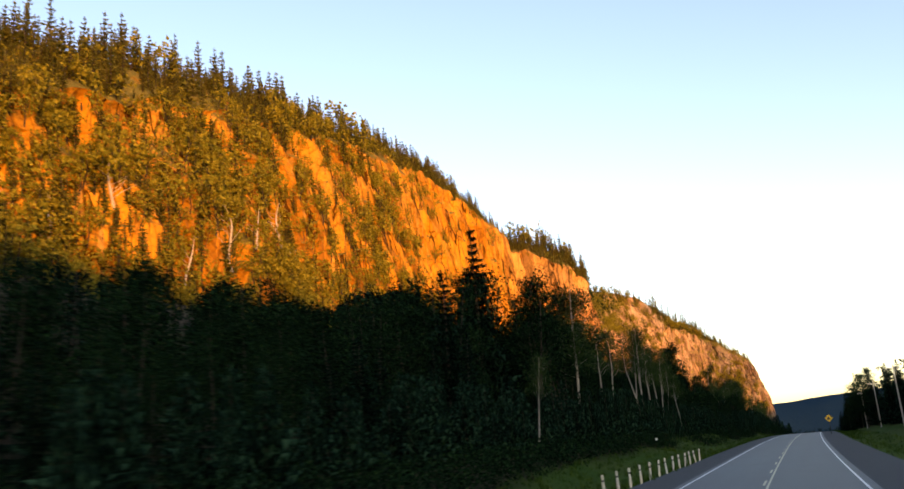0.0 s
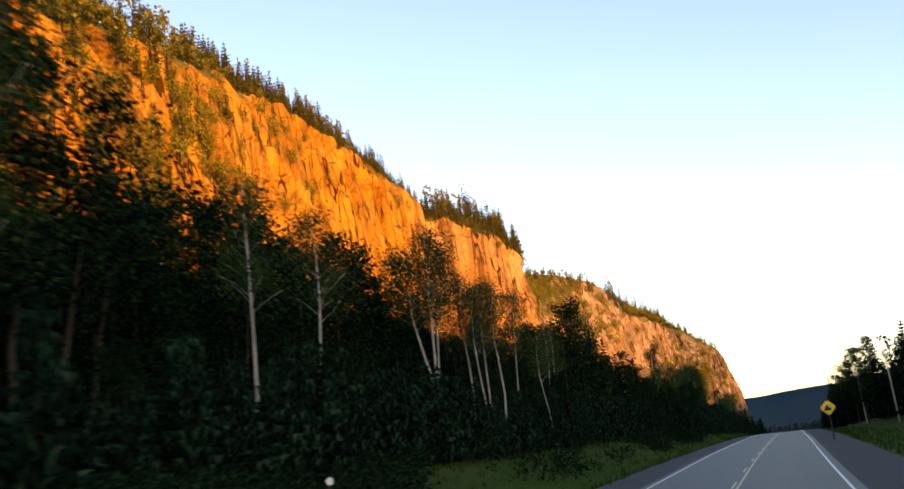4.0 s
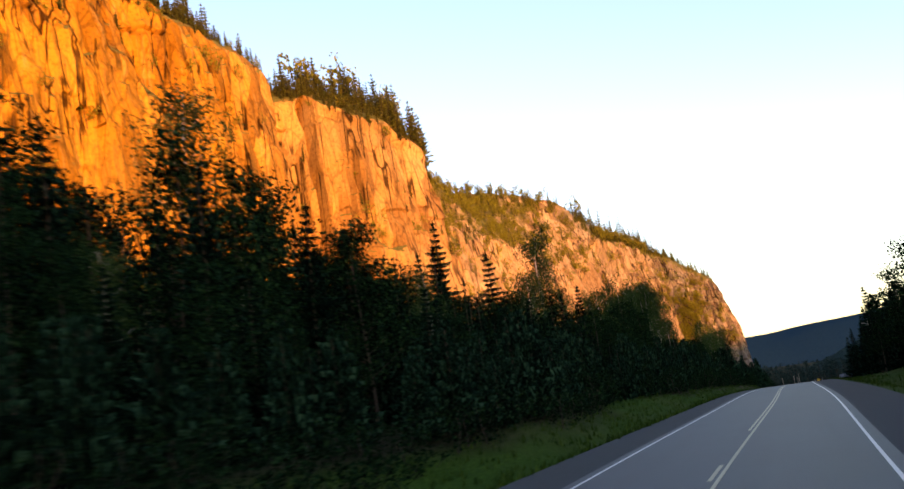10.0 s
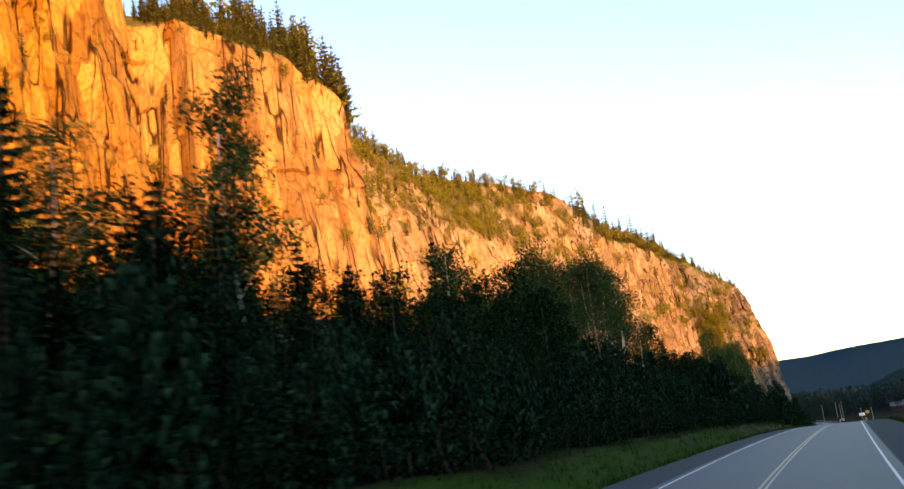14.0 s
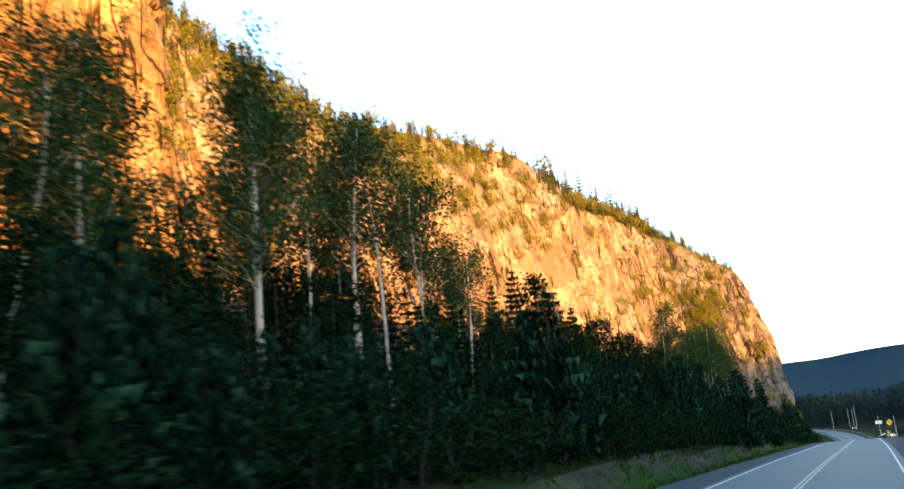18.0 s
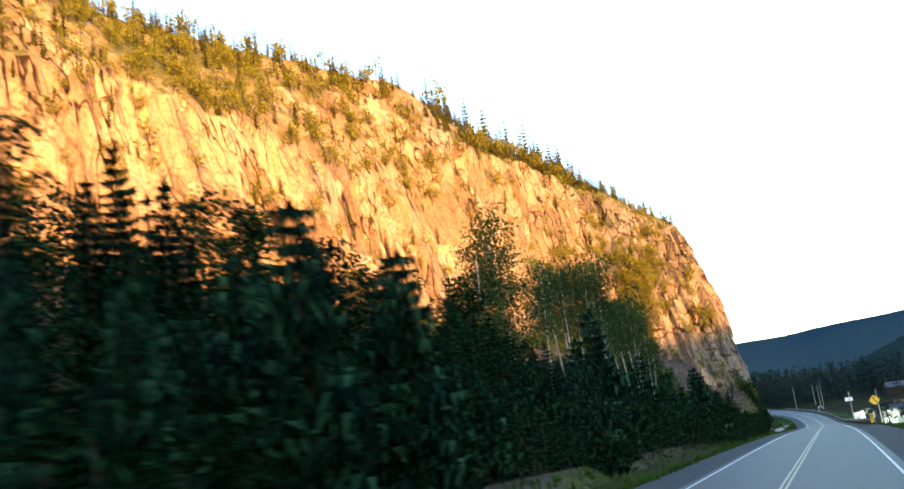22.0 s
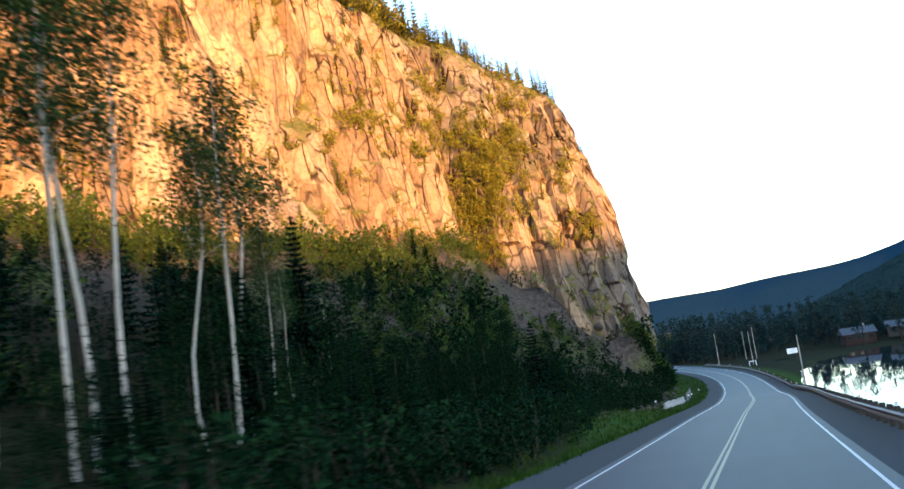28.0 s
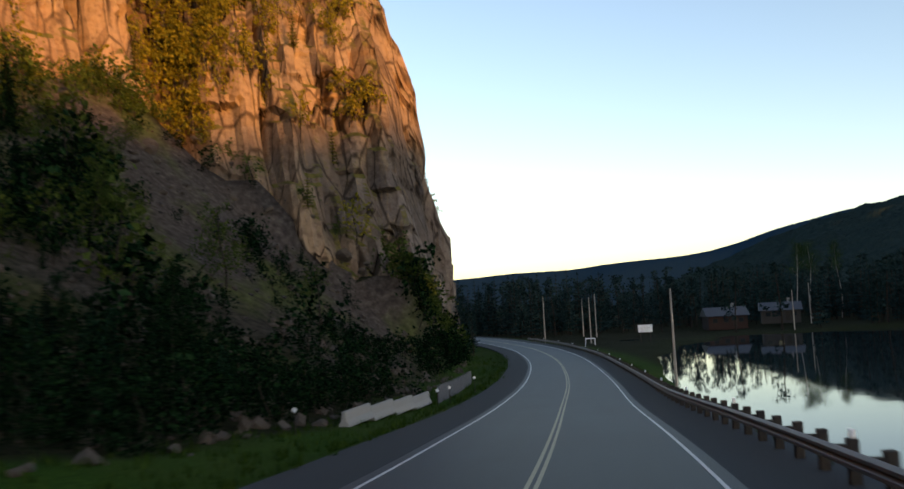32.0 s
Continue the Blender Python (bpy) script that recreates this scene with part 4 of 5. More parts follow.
for x, y, top in ((-24.7, 98, 17.6), (-28.5, 323.7, 13), (-30.6, 330.8, 13.5), (-28, 347.9, 15), (-28, 354.8, 15), (-33, 359.4, 18.5), (-26, 364.5, 17), (-26.7, 485, 13.4), (-29, 480.5, 9), (-29.5, 298, 20)):
    plant(BROAD_BIRCHES, x, y, top - float(ground_z(x, y)), 18.0, rng, 3)
for x, y, top in ((-28.4, 349, 15.5), (-28.2, 352, 15.5), (-27, 365.8, 17), (-29.3, 369, 18.3), (-28, 376.3, 17.5), (-31, 377, 18.5),
                  (-28.8, 378.7, 19), (-27.5, 381, 19.3), (-27.2, 385.5, 16.5), (-28, 386.2, 15.5), (-28.6, 388.8, 15), (-26.7, 392.4, 11), (-30, 394, 12), (-31, 399, 13.5), (-31.9, 402, 10.5), (-32, 372, 16), (-33, 383, 17)):
    plant(BIRCHES, x, y, top - float(ground_z(x, y)), 18.0, rng, 2)
for x, y, top in ((-24.4, 468.6, 2), (-26, 483.3, 6), (-28.1, 499.5, 9.5), (-28.2, 504.5, 9.5), (-26.3, 505, 9), (-26.9, 507.3, 9.5), (-25.5, 508.4, 9.8), (-25, 510, 10.3), (-24, 512.5, 8.5), (-25, 515.5, 11.5), (-26, 519, 11),
                  (-27, 526, 4.5), (-28.2, 531.3, 7.5), (-28.2, 534.2, 7), (-28.3, 538, 6.5), (-28, 541.5, 7.5), (-27.9, 543.2, 8), (-26.2, 546, 8.5), (-27.3, 548, 8.3), (-27, 550.4, 8), (-25.5, 554.5, 0.8), (-27.4, 559.8, 6.5), (-28, 563, 4)):
    plant(BIRCHES, x, y, top - float(ground_z(x, y)), 18.0, rng, 2)
for y in np.arange(270, 660, 3.8):
    plant(BUSHES, wood_x(y, rng.uniform(-1.2, 1.5)), y, rng.uniform(1.3, 3.2) * np.interp(y, [488, 498, 570], [1, 0.7, 0.6]), 3.2, rng, 4)
# scattered trees low on the talus
for y in np.arange(560, 640, 2.6):
    x = wood_x(y, rng.uniform(3, 26))
    h = rng.uniform(5, 11) * np.interp(y, [600, 640], [1.0, 0.55])
    plant(SPRUCES if rng.uniform() < 0.45 else ASPENS, x, y, h, 15.0, rng, 3)
YOUNG_ASPENS = [tree_thing("aspen_tree", "young green aspen on the talus below the rock", *leafy_arrays(360 + k, 7.0, 0.07, 0.12, 0.24, 1300, 0.13, 14, 0.5), LEAVES_TALUS, BARK, "aspens on the talus") for k in range(4)]
for k in range(64):
    y = rng.uniform(598, 700)
    fx, x0 = float(np.interp(y, FOOT_Y, FOOT_X)), float(ROAD_X(y)) - 14
    q = rng.uniform(0.25, 0.95)
    if q < 0.75 and y > 645 and k % 3:
        continue
    plant(YOUNG_ASPENS if k % 4 else SPRUCES, x0 + (fx - x0) * q, y, rng.uniform(3.5, 8.0), 7.0 if k % 4 else 15.0, rng, 3)
# trees that stand out over the rest: where they stand, and the height of their tops
for kinds, base, x, y, top in ((SPRUCES, 15, -28.3, 76.4, 21.4), (SPRUCES, 15, -28.4, 68, 15.5), (SPRUCES, 15, -41.2, 196.5, 20), (SPRUCES, 15, -25.2, 201.2, 14.2), (SPRUCES, 15, -39.8, 287.6, 22.7), (SPRUCES, 15, -38.8, 279, 17.2),
                               (SPRUCES, 15, -37.5, 280.5, 17.9), (SPRUCES, 15, -32.5, 285.5, 16.8), (SPRUCES, 15, -32.4, 332, 16), (SPRUCES, 15, -31.7, 400.4, 11.5), (SPRUCES, 15, -30.2, 407.8, 9.9), (SPRUCES, 15, -30, 413.2, 12),
                               (SPRUCES, 15, -30.8, 436, 9.9), (SPRUCES, 15, -34.6, 460, 10.3)):
    plant(kinds, x, y, top - float(ground_z(x, y)), base, rng, 1.0)
for kinds, base, x, y, top in ((SPRUCES, 15, -35.4, 477.3, 7.6), (SPRUCES, 15, -35.2, 489.5, 8.4), (SPRUCES, 15, -41, 592, 3.9), (SPRUCES, 15, -44.6, 582, -0.4), (ASPENS, 16, -28, 194, 18.4), (ASPENS, 16, -27.7, 199.4, 18.8),
                               (ASPENS, 16, -38, 247.5, 20.3), (ASPENS, 16, -29.2, 419, 12), (BIRCHES, 18, -30, 568.3, -1.2), (BIRCHES, 18, -33, 575.5, -4), (BIRCHES, 18, -40, 595.3, -3), (BIRCHES, 18, -24.9, 608.3, -8.2)):
    plant(kinds, x, y, top - float(ground_z(x, y)), base, rng, 1.0)
for x, y, top in ((-25.3, 84.9, 17.4), (-26.5, 86.5, 17.2), (-27, 89, 17.9), (-26, 91.5, 14.5), (-27, 94, 15.6), (-27, 96.5, 16.8), (-26.5, 100, 17.6), (-27, 102.5, 18.6), (-28.5, 105, 17.5), (-28.5, 108, 18.5), (-31, 79, 17), (-30, 82, 18), (-33, 86, 19.5), (-34, 90, 20), (-36, 97, 21), (-31, 74, 15.5), (-29, 71, 14.5), (-33, 104, 19)):
    plant(THIN_ASPENS, x, y, top - float(ground_z(x, y)), 16.0, rng, 3)
for k in range(13):
    x, y = rng.uniform(-44, -33), 358 + k * 3.4
    plant(THIN_ASPENS, x, y, rng.uniform(11, 16) - float(ground_z(x, y)), 16.0, rng, 3)
for k in range(9):
    spot = CLIFF_V[np.argmin((CLIFF_V[:, 30, 1] - 70 - k * 11 - rng.uniform(-3, 3))**2), rng.randint(26, 52)]
    plant(SNAGS, float(spot[0]) + 0.5, float(spot[1]), rng.uniform(8, 13), 9.0, rng, 9, float(spot[2]) - 0.8)
# the wood east of the road
for y in np.arange(120, 400, 6.5):
    off = np.interp(y, [120, 200, 300, 400], [24, 18, 15, 12]) + rng.uniform(0, 5)
    plant(SPRUCES if rng.uniform() < 0.65 else ASPENS, float(ROAD_X(y)) + off, y, rng.uniform(9, 15), 15.0, rng)


def scatter(name, label, category, kinds, spots, r):
    """A wood of many trees as one sheet of geometry: kinds are (crown, wood, height), spots rows of x, y, z, height, kind."""
    V, F, I, n = [], [], [], 0
    for x, y, z, h, kd in spots:
        crown, wood, base = kinds[int(kd)]
        a, k = r.uniform(0, 6.28), h / base
        w = k * r.uniform(0.85, 1.2)
        ca, sa = math.cos(a) * w, math.sin(a) * w
        for verts, faces, idx in ((crown.reshape(-1, 3), np.arange(len(crown) * 3).reshape(-1, 3), 0), (wood[0], wood[2], 1)):
            p = np.empty_like(verts)
            p[:, 0] = verts[:, 0] * ca - verts[:, 1] * sa + x
            p[:, 1] = verts[:, 0] * sa + verts[:, 1] * ca + y
            p[:, 2] = verts[:, 2] * k + z
            V.append(p)
            F.append(faces + n)
            I.append(np.full(len(faces), idx))
            n += len(p)
    return np.concatenate(V), np.concatenate(F), np.concatenate(I)


def stuff(name, label, category, kinds, spots, mats, r):
    v, f, i = scatter(name, label, category, kinds, spots, r)
    return tagged(new(name, mesh_data(name, v, f, mats, i)), label, category, kind="stuff")


def small_spruce(seed, h, whorls, per, twigs, spread=0.17):
    tv, tf, _ = trunk_arrays(seed, h * 0.97, 0.012 * h + 0.03, 0.1, 4, 3)
    return spruce_arrays(seed, h, whorls, per, twigs, spread), (tv, tf, quads_to_tris(tf)), h


def small_leafy(seed, h, sprays, size, bare=0.3, spread=0.25, limbs=6):
    c, (wv, wf) = leafy_arrays(seed, h, 0.012 * h, bare, spread, sprays, size, limbs, 0.6, 3)
    return c, (wv, wf, quads_to_tris(wf)), h


# the wood between the road and the cliff's foot
NEAR = [small_spruce(600 + k, 13.0, 16, 6, 3, 0.19) for k in range(3)] + [small_leafy(620 + k, 14.0, 700, 0.17, 0.2, 0.14, 13) for k in range(3)]
MID = [small_spruce(600 + k, 13.0, 14, 5, 2, 0.19) for k in range(3)] + [small_leafy(620 + k, 14.0, 170, 0.38, 0.15, 0.14, 8) for k in range(3)]
rng = np.random.RandomState(11)
spots, east = [], []
for y in np.arange(12, 606, 2.2):
    fx = np.interp(y, FOOT_Y, FOOT_X)
    x0 = float(ROAD_X(y)) - forest_edge(y) - 5
    depth = (x0 - fx) * (1.0 if y < 545 else np.interp(y, [545, 575, 606], [0.95, 0.6, 0.4]))
    for k in range(5 if y < 130 else 3):
        x = x0 - 7 - (depth - 7) * rng.uniform(0, 1)**1.2
        yy = y + rng.uniform(-2, 2)
        spots.append((x, yy, float(ground_z(x, yy)) - 0.2, capped(x, yy, rng.uniform(9, 19) * np.interp(yy, [540, 580], [1.0, 0.6])), rng.randint(6)))
for y in np.arange(100, 396, 4.0):
    for k in range(4):
        x = float(ROAD_X(y)) + np.interp(y, [120, 200, 300, 400], [28, 22, 18, 16]) + 60 * rng.uniform(0, 1)**1.5
        east.append((x, y, float(ground_z(x, y)) - 0.2, rng.uniform(9, 16), rng.randint(6)))
shore_spots = []
# round the lake and past the bend
for k in range(1300):
    x, y = rng.uniform(-60, 170), rng.uniform(735, 900)
    if in_lake(x, y) > 1.15 and x - float(ROAD_X(np.clip(y, 0, 893))) > 13 and not (-14 < x < 60 and y < 815 - 8 * (x < 16)):
        shore_spots.append((x, y, float(ground_z(x, y)) - 0.2, rng.uniform(9, 17), rng.randint(6)))
for k in range(420):
    x, y = rng.uniform(20, 170), rng.uniform(480, 790)
    if in_lake(x, y) > 1.06 and (x > 90 or y > 775):
        shore_spots.append((x, y, float(ground_z(x, y)) - 0.2, rng.uniform(11, 20), rng.randint(6)))
for k in range(160):
    x, y = rng.uniform(-30, -8), rng.uniform(728, 790)
    if float(ROAD_X(y)) - x > 9:
        shore_spots.append((x, y, float(ground_z(x, y)) - 0.2, rng.uniform(4, 9), rng.randint(6)))
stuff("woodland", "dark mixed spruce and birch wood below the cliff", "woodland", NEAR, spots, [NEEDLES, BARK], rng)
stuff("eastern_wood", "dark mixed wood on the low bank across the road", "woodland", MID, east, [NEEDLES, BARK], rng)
stuff("lakeside_wood", "wood along the far lake shore, haze painted into its blue-green", "woodland", MID, shore_spots, [FAR_NEEDLES, BARK], rng)
LOW = [small_leafy(680 + k, 3.0, 190, 0.13, 0.05, 0.42, 7) for k in range(4)]
spots = []
for y in np.concatenate([np.arange(18, 200, 1.0), np.arange(200, 600, 0.6), np.arange(600, 650, 1.0)]):
    x = wood_x(y, rng.uniform(-0.8, 4)) if y < 200 or y > 598 else float(ROAD_X(y)) - float(weed_edge(y)) - 0.2 - abs(rng.normal(0, 2.2))
    spots.append((x, y, float(ground_z(x, y)) - 0.1, rng.uniform(1.0, 3.2 if 250 < y < 560 else 2.0), rng.randint(4)))
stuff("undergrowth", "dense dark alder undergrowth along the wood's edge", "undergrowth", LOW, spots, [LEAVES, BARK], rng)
WEEDS = [small_leafy(700 + k, 1.5, 60, 0.14, 0.02, 0.5, 4) for k in range(4)]
spots = []
while len(spots) < 1500:
    y = rng.uniform(18, 250)
    a, b = float(weed_edge(y)), max(float(forest_edge(y)), float(weed_edge(y))) + 1
    off = rng.uniform(a, b) if y < 125 else rng.uniform(11, b)
    if y > 125 and vnoise(off / 4, y / 9, 0, 17) < 0.38 + 0.3 * rng.uniform():
        if rng.uniform() < 0.9:
            continue
    x = float(ROAD_X(y)) - off
    spots.append((x, y, float(ground_z(x, y)) - 0.05, rng.uniform(0.4, 1.2), rng.randint(4)))
stuff("weeds", "dark knee-high weeds between the grass and the wood", "weeds", WEEDS, spots, [LEAVES, BARK], rng)
YOUNG = [small_spruce(690 + k, 5.0, 17, 8, 6, 0.21 + 0.03 * k) for k in range(3)]
spots = []
for k, y in enumerate(np.arange(18, 600, 1.15)):
    if y < 300:
        x = wood_x(y, rng.uniform(-1.8, 1.6))
        h = (float(ROAD_Z(y)) + float(np.interp(y, SCREEN_Y, SCREEN_TOP)) - float(ground_z(x, y))) * rng.uniform(0.5, 1.05)
    else:
        x = wood_x(y, rng.uniform(-0.3, 4.5) - (1.5 if rng.uniform() < 0.1 else 0))
        h = rng.uniform(3.4 if 330 < y < 395 else 2.4, 6.6) * (1.0 if rng.uniform() < 0.8 else 1.35) * np.interp(y, [488, 498, 575], [1, 0.42, 0.45])
    spots.append((x, y, float(ground_z(x, y)) - 0.1, h, rng.randint(3)))
for y in np.arange(585, 640, 2.2):
    x = wood_x(y, rng.uniform(0, 12))
    spots.append((x, y, float(ground_z(x, y)) - 0.1, rng.uniform(1.5, 4.0), rng.randint(3)))
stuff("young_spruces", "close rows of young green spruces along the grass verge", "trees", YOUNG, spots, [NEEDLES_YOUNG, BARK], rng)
# broken cover on the talus: clumps of bushes and small trees, thickest near the rock
SCRUB = [small_leafy(720 + k, 5.0, 150, 0.25, 0.06, 0.26 + 0.05 * (k % 3), 6) for k in range(4)] + [small_spruce(730, 6.0, 11, 6, 2, 0.2)]
spots, high = [], []
for k in range(3700):
    y = rng.uniform(548, 722)
    fx, x0 = np.interp(y, FOOT_Y, FOOT_X), float(ROAD_X(y)) - 13
    q = rng.uniform(0, 1.02)
    x = x0 + (fx - x0) * q
    patch = vnoise(x / 11, y / 13, 0, 97) + 0.5 * vnoise(x / 4, y / 4, 0, 98)
    want = np.interp(q, [0, 0.2, 0.35, 0.6, 0.75, 1.0], [0.3, 0.15, -0.15, -0.2, -0.05, 0.12]) + np.interp(y, [600, 655, 678], [0.32, 0.24, 0.0])
    if patch + want < 0.25:
        continue
    z = float(ground_z(x, y)) - 0.2
    (high if q > 0.84 or (q > 0.3 and rng.uniform() < 0.3) else spots).append((x, y, z, rng.uniform(1.0, 3.4) * (2.2 if rng.uniform() < 0.22 and q > 0.2 else 1.0), rng.randint(5) if rng.uniform() < 0.3 else rng.randint(4)))
for k in range(210):
    y = rng.uniform(596, 716)
    fx, x0 = np.interp(y, FOOT_Y, FOOT_X), float(ROAD_X(y)) - 13
    x = x0 + (fx - x0) * rng.uniform(0.88, 1.03)
    high.append((x, y, float(ground_z(x, y)) - 0.2, rng.uniform(1.4, 4.2), rng.randint(4)))
stuff("talus_bushes", "dark green bushes and small trees in clumps on the brown talus", "bushes", SCRUB, spots, [LEAVES, BARK], rng)
# same scrub models, their lighter leaf colour standing in for sunlight
stuff("talus_shrubs", "sunlit green shrubs along the top of the talus", "bushes", SCRUB, high, [LEAVES_TALUS, BARK], rng)
rng_scrub = np.random.RandomState(41)
spots = []
for k in range(330):
    y = rng_scrub.uniform(652, 704)
    fx, x0 = np.interp(y, FOOT_Y, FOOT_X), float(ROAD_X(y)) - 13
    x = x0 + (fx - x0) * rng_scrub.uniform(0.25, 0.9)
    if vnoise(x / 6, y / 7, 0, 61) + 0.4 * vnoise(x / 2.5, y / 2.5, 0, 62) > 0.12:
        spots.append((x, y, float(ground_z(x, y)) - 0.15, rng_scrub.uniform(0.7, 2.6) * (1.7 if rng_scrub.uniform() < 0.15 else 1.0), rng_scrub.randint(5)))
stuff("talus_scrub", "low dark scrub scattered over the middle of the talus", "scrub", SCRUB, spots, [LEAVES, BARK], rng_scrub)

# trees that hold on the cliff: crest, ledges and the slope behind the lower band
CREST = [small_spruce(640 + k, 8.0, 11, 5, 2, 0.17 + 0.035 * k) for k in range(3)] + [small_leafy(650 + k, 6.0, 170, 0.27, 0.12, 0.3, 6) for k in range(3)]
rng = np.random.RandomState(13)
conifer, broad = [], []
nu, nv = CLIFF_V.shape[:2]


def hold(i, j, h, kd):
    p = CLIFF_V[i, j]
    if 935 < CLIFF_S[i] < 946 and 14 < p[2] < 31:
        return
    (conifer if kd < 3 else broad).append((p[0], p[1], p[2] - 0.4, h, kd))


for n in range(6500):
    i, j = rng.randint(20, nu - 8), rng.randint(6, CLIFF_NF)
    x, y, z = CLIFF_V[i, j]
    patch = vnoise(x / 20 + y / 15, z / 12, 0, 91)
    keep = np.interp(y, [-85, 128, 221, 280, 442, 646, 722], [1.0, 0.9, 0.45, 0.09, 0.14, 0.14, 0.12]) * (1.7 if patch > 0.15 else 0.5 + 0.35 * (y < 200))
    keep = max(keep, 0.35 * step(0.30, 0.12, j / CLIFF_NF))
    if rng.uniform() < keep and not (x > -30 and y > 700):
        hold(i, j, rng.uniform(2.5, 6.5) + (2 if y < 221 else 0), rng.randint(3) if rng.uniform() < 0.35 else 3 + rng.randint(3))
# the wooded slope over the lower band and the crest
for n in range(3600):
    i, j = rng.randint(20, nu - 8), CLIFF_NF - 1 + rng.randint(0, 16)
    y = CLIFF_V[i, j][1]
    slope = 428 < y < 632
    if (n > 2600 and not slope) or (190 < y < 394 and n % 5 < 2):
        continue
    if y < 700 or (rng.uniform() < 0.6 and CLIFF_V[i, j][0] < -30):
        hold(i, j, rng.uniform(2.6, 6.8) if slope else rng.uniform(3, 7), rng.randint(3) if rng.uniform() < (0.25 if slope else 0.97) else 3 + rng.randint(3))
for n in range(950):
    i, j = rng.randint(20, nu - 8), CLIFF_NF + 11 + rng.randint(0, 5)
    y = CLIFF_V[i, j][1]
    if y < 706:
        hold(i, min(j, nv - 3), rng.uniform(3, 13) * np.interp(y, [60, 120, 380, 392, 440, 460, 560, 640, 660], [0.8, 1.0, 0.95, 1.0, 1.0, 0.7, 0.6, 0.7, 1.35]), rng.randint(2) if rng.uniform() < 0.9 else 3 + rng.randint(3))
# closed young growth over the southern ledges
for n in range(1500):
    i, j = rng.randint(20, 420), rng.randint(4, CLIFF_NF + 12)
    x, y, z = CLIFF_V[i, j]
    if y < 235 and vnoise(x / 13 + y / 11, z / 9, 0, 93) + np.interp(y, [60, 235], [0.25, -0.35]) > rng.uniform(-0.3, 0.5):
        hold(i, j, rng.uniform(4, 10), rng.randint(3) if rng.uniform() < 0.6 else 3 + rng.randint(3))
RIM = CLIFF_V[:, CLIFF_NF - 1]


def on_rim(x, y):
    return int(np.argmin((RIM[:, 0] - x)**2 + (RIM[:, 1] - y)**2))


for x, y, h in ((-72.7, 707, 16), (-72.2, 708.5, 13), (-67, 715, 12), (-65, 716.5, 10), (-86, 664, 11)):
    hold(on_rim(x, y), CLIFF_NF + 1, h, 1)
for k in range(13):
    hold(on_rim(-101 + rng.uniform(-4, 6), rng.uniform(402, 434)), CLIFF_NF + rng.randint(2, 12), rng.uniform(7, 14), rng.randint(3))
for k in range(110):
    hold(on_rim(-75, rng.uniform(645, 724)), CLIFF_NF + rng.randint(0, 6), rng.uniform(4, 8.5), rng.randint(2) if k % 3 else 3)
for k in range(46):
    hold(on_rim(-112, rng.uniform(95, 265)), CLIFF_NF + rng.randint(6, 15), rng.uniform(7, 12), rng.randint(3))
for k in range(16):
    hold(on_rim(-72, rng.uniform(688, 719)), CLIFF_NF + rng.randint(0, 4), rng.uniform(8, 15), rng.randint(3))
for k in range(12):
    hold(on_rim(-97, rng.uniform(412, 438)), CLIFF_NF + rng.randint(0, 3), rng.uniform(11, 16), rng.randint(1, 3))
for k in range(110):
    hold(on_rim(-118, rng.uniform(60, 396)), CLIFF_NF + rng.randint(1, 12), rng.uniform(6, 12), rng.randint(2))
# thickets in the gullies of the headland: x, height, spread, rise, count
FACE = CLIFF_V[:, :CLIFF_NF].reshape(-1, 3)
pick_from = np.where((FACE[:, 1] > 655) & (FACE[:, 1] < 732))[0]
for tx, tz, sx, sz, count in ((-47, 46, 2.5, 5, 24), (-48.5, 31, 3.5, 6, 70), (-52, 22, 4.0, 6, 90), (-54, 12, 5, 4, 60), (-64, 45, 2.5, 6, 26), (-62.5, 35, 2.5, 3, 18), (-71, 38, 2, 4, 16), (-55, 38, 2, 3, 12), (-36, 25, 1.6, 3, 10), (-32, 12, 1.5, 2.5, 8)):
    for n in range(count):
        x, z = tx + rng.normal(0, sx), tz + rng.normal(0, sz)
        q = pick_from[np.argmin((FACE[pick_from, 0] - x)**2 + (FACE[pick_from, 2] - z)**2)]
        hold(q // CLIFF_NF, q % CLIFF_NF, rng.uniform(2, 6), 3 + rng.randint(3))
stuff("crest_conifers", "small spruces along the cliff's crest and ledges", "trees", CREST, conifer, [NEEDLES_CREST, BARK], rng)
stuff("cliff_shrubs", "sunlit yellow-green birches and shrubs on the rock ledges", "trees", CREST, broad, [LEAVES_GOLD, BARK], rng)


# ---- roadside things ----
def beside(y, off, lift=0.0, turn=0.0):
    """A pose beside the road, off metres east of its centre line, facing along it."""
    g = float(ROAD_X(y + 1) - ROAD_X(y - 1)) / 2
    x = float(ROAD_X(y)) + off / math.hypot(1, g)
    yy = y - off * g / math.hypot(1, g)
    return pose(x, yy, max(float(ground_z(x, yy)), LAKE_Z - 0.5) + lift, 0, 0, -math.degrees(math.atan(g)) + turn)


def thing(name, label, category, m, group=""):
    ob = tagged(new(name), label, category, group)
    ob.matrix_basis = m
    return ob


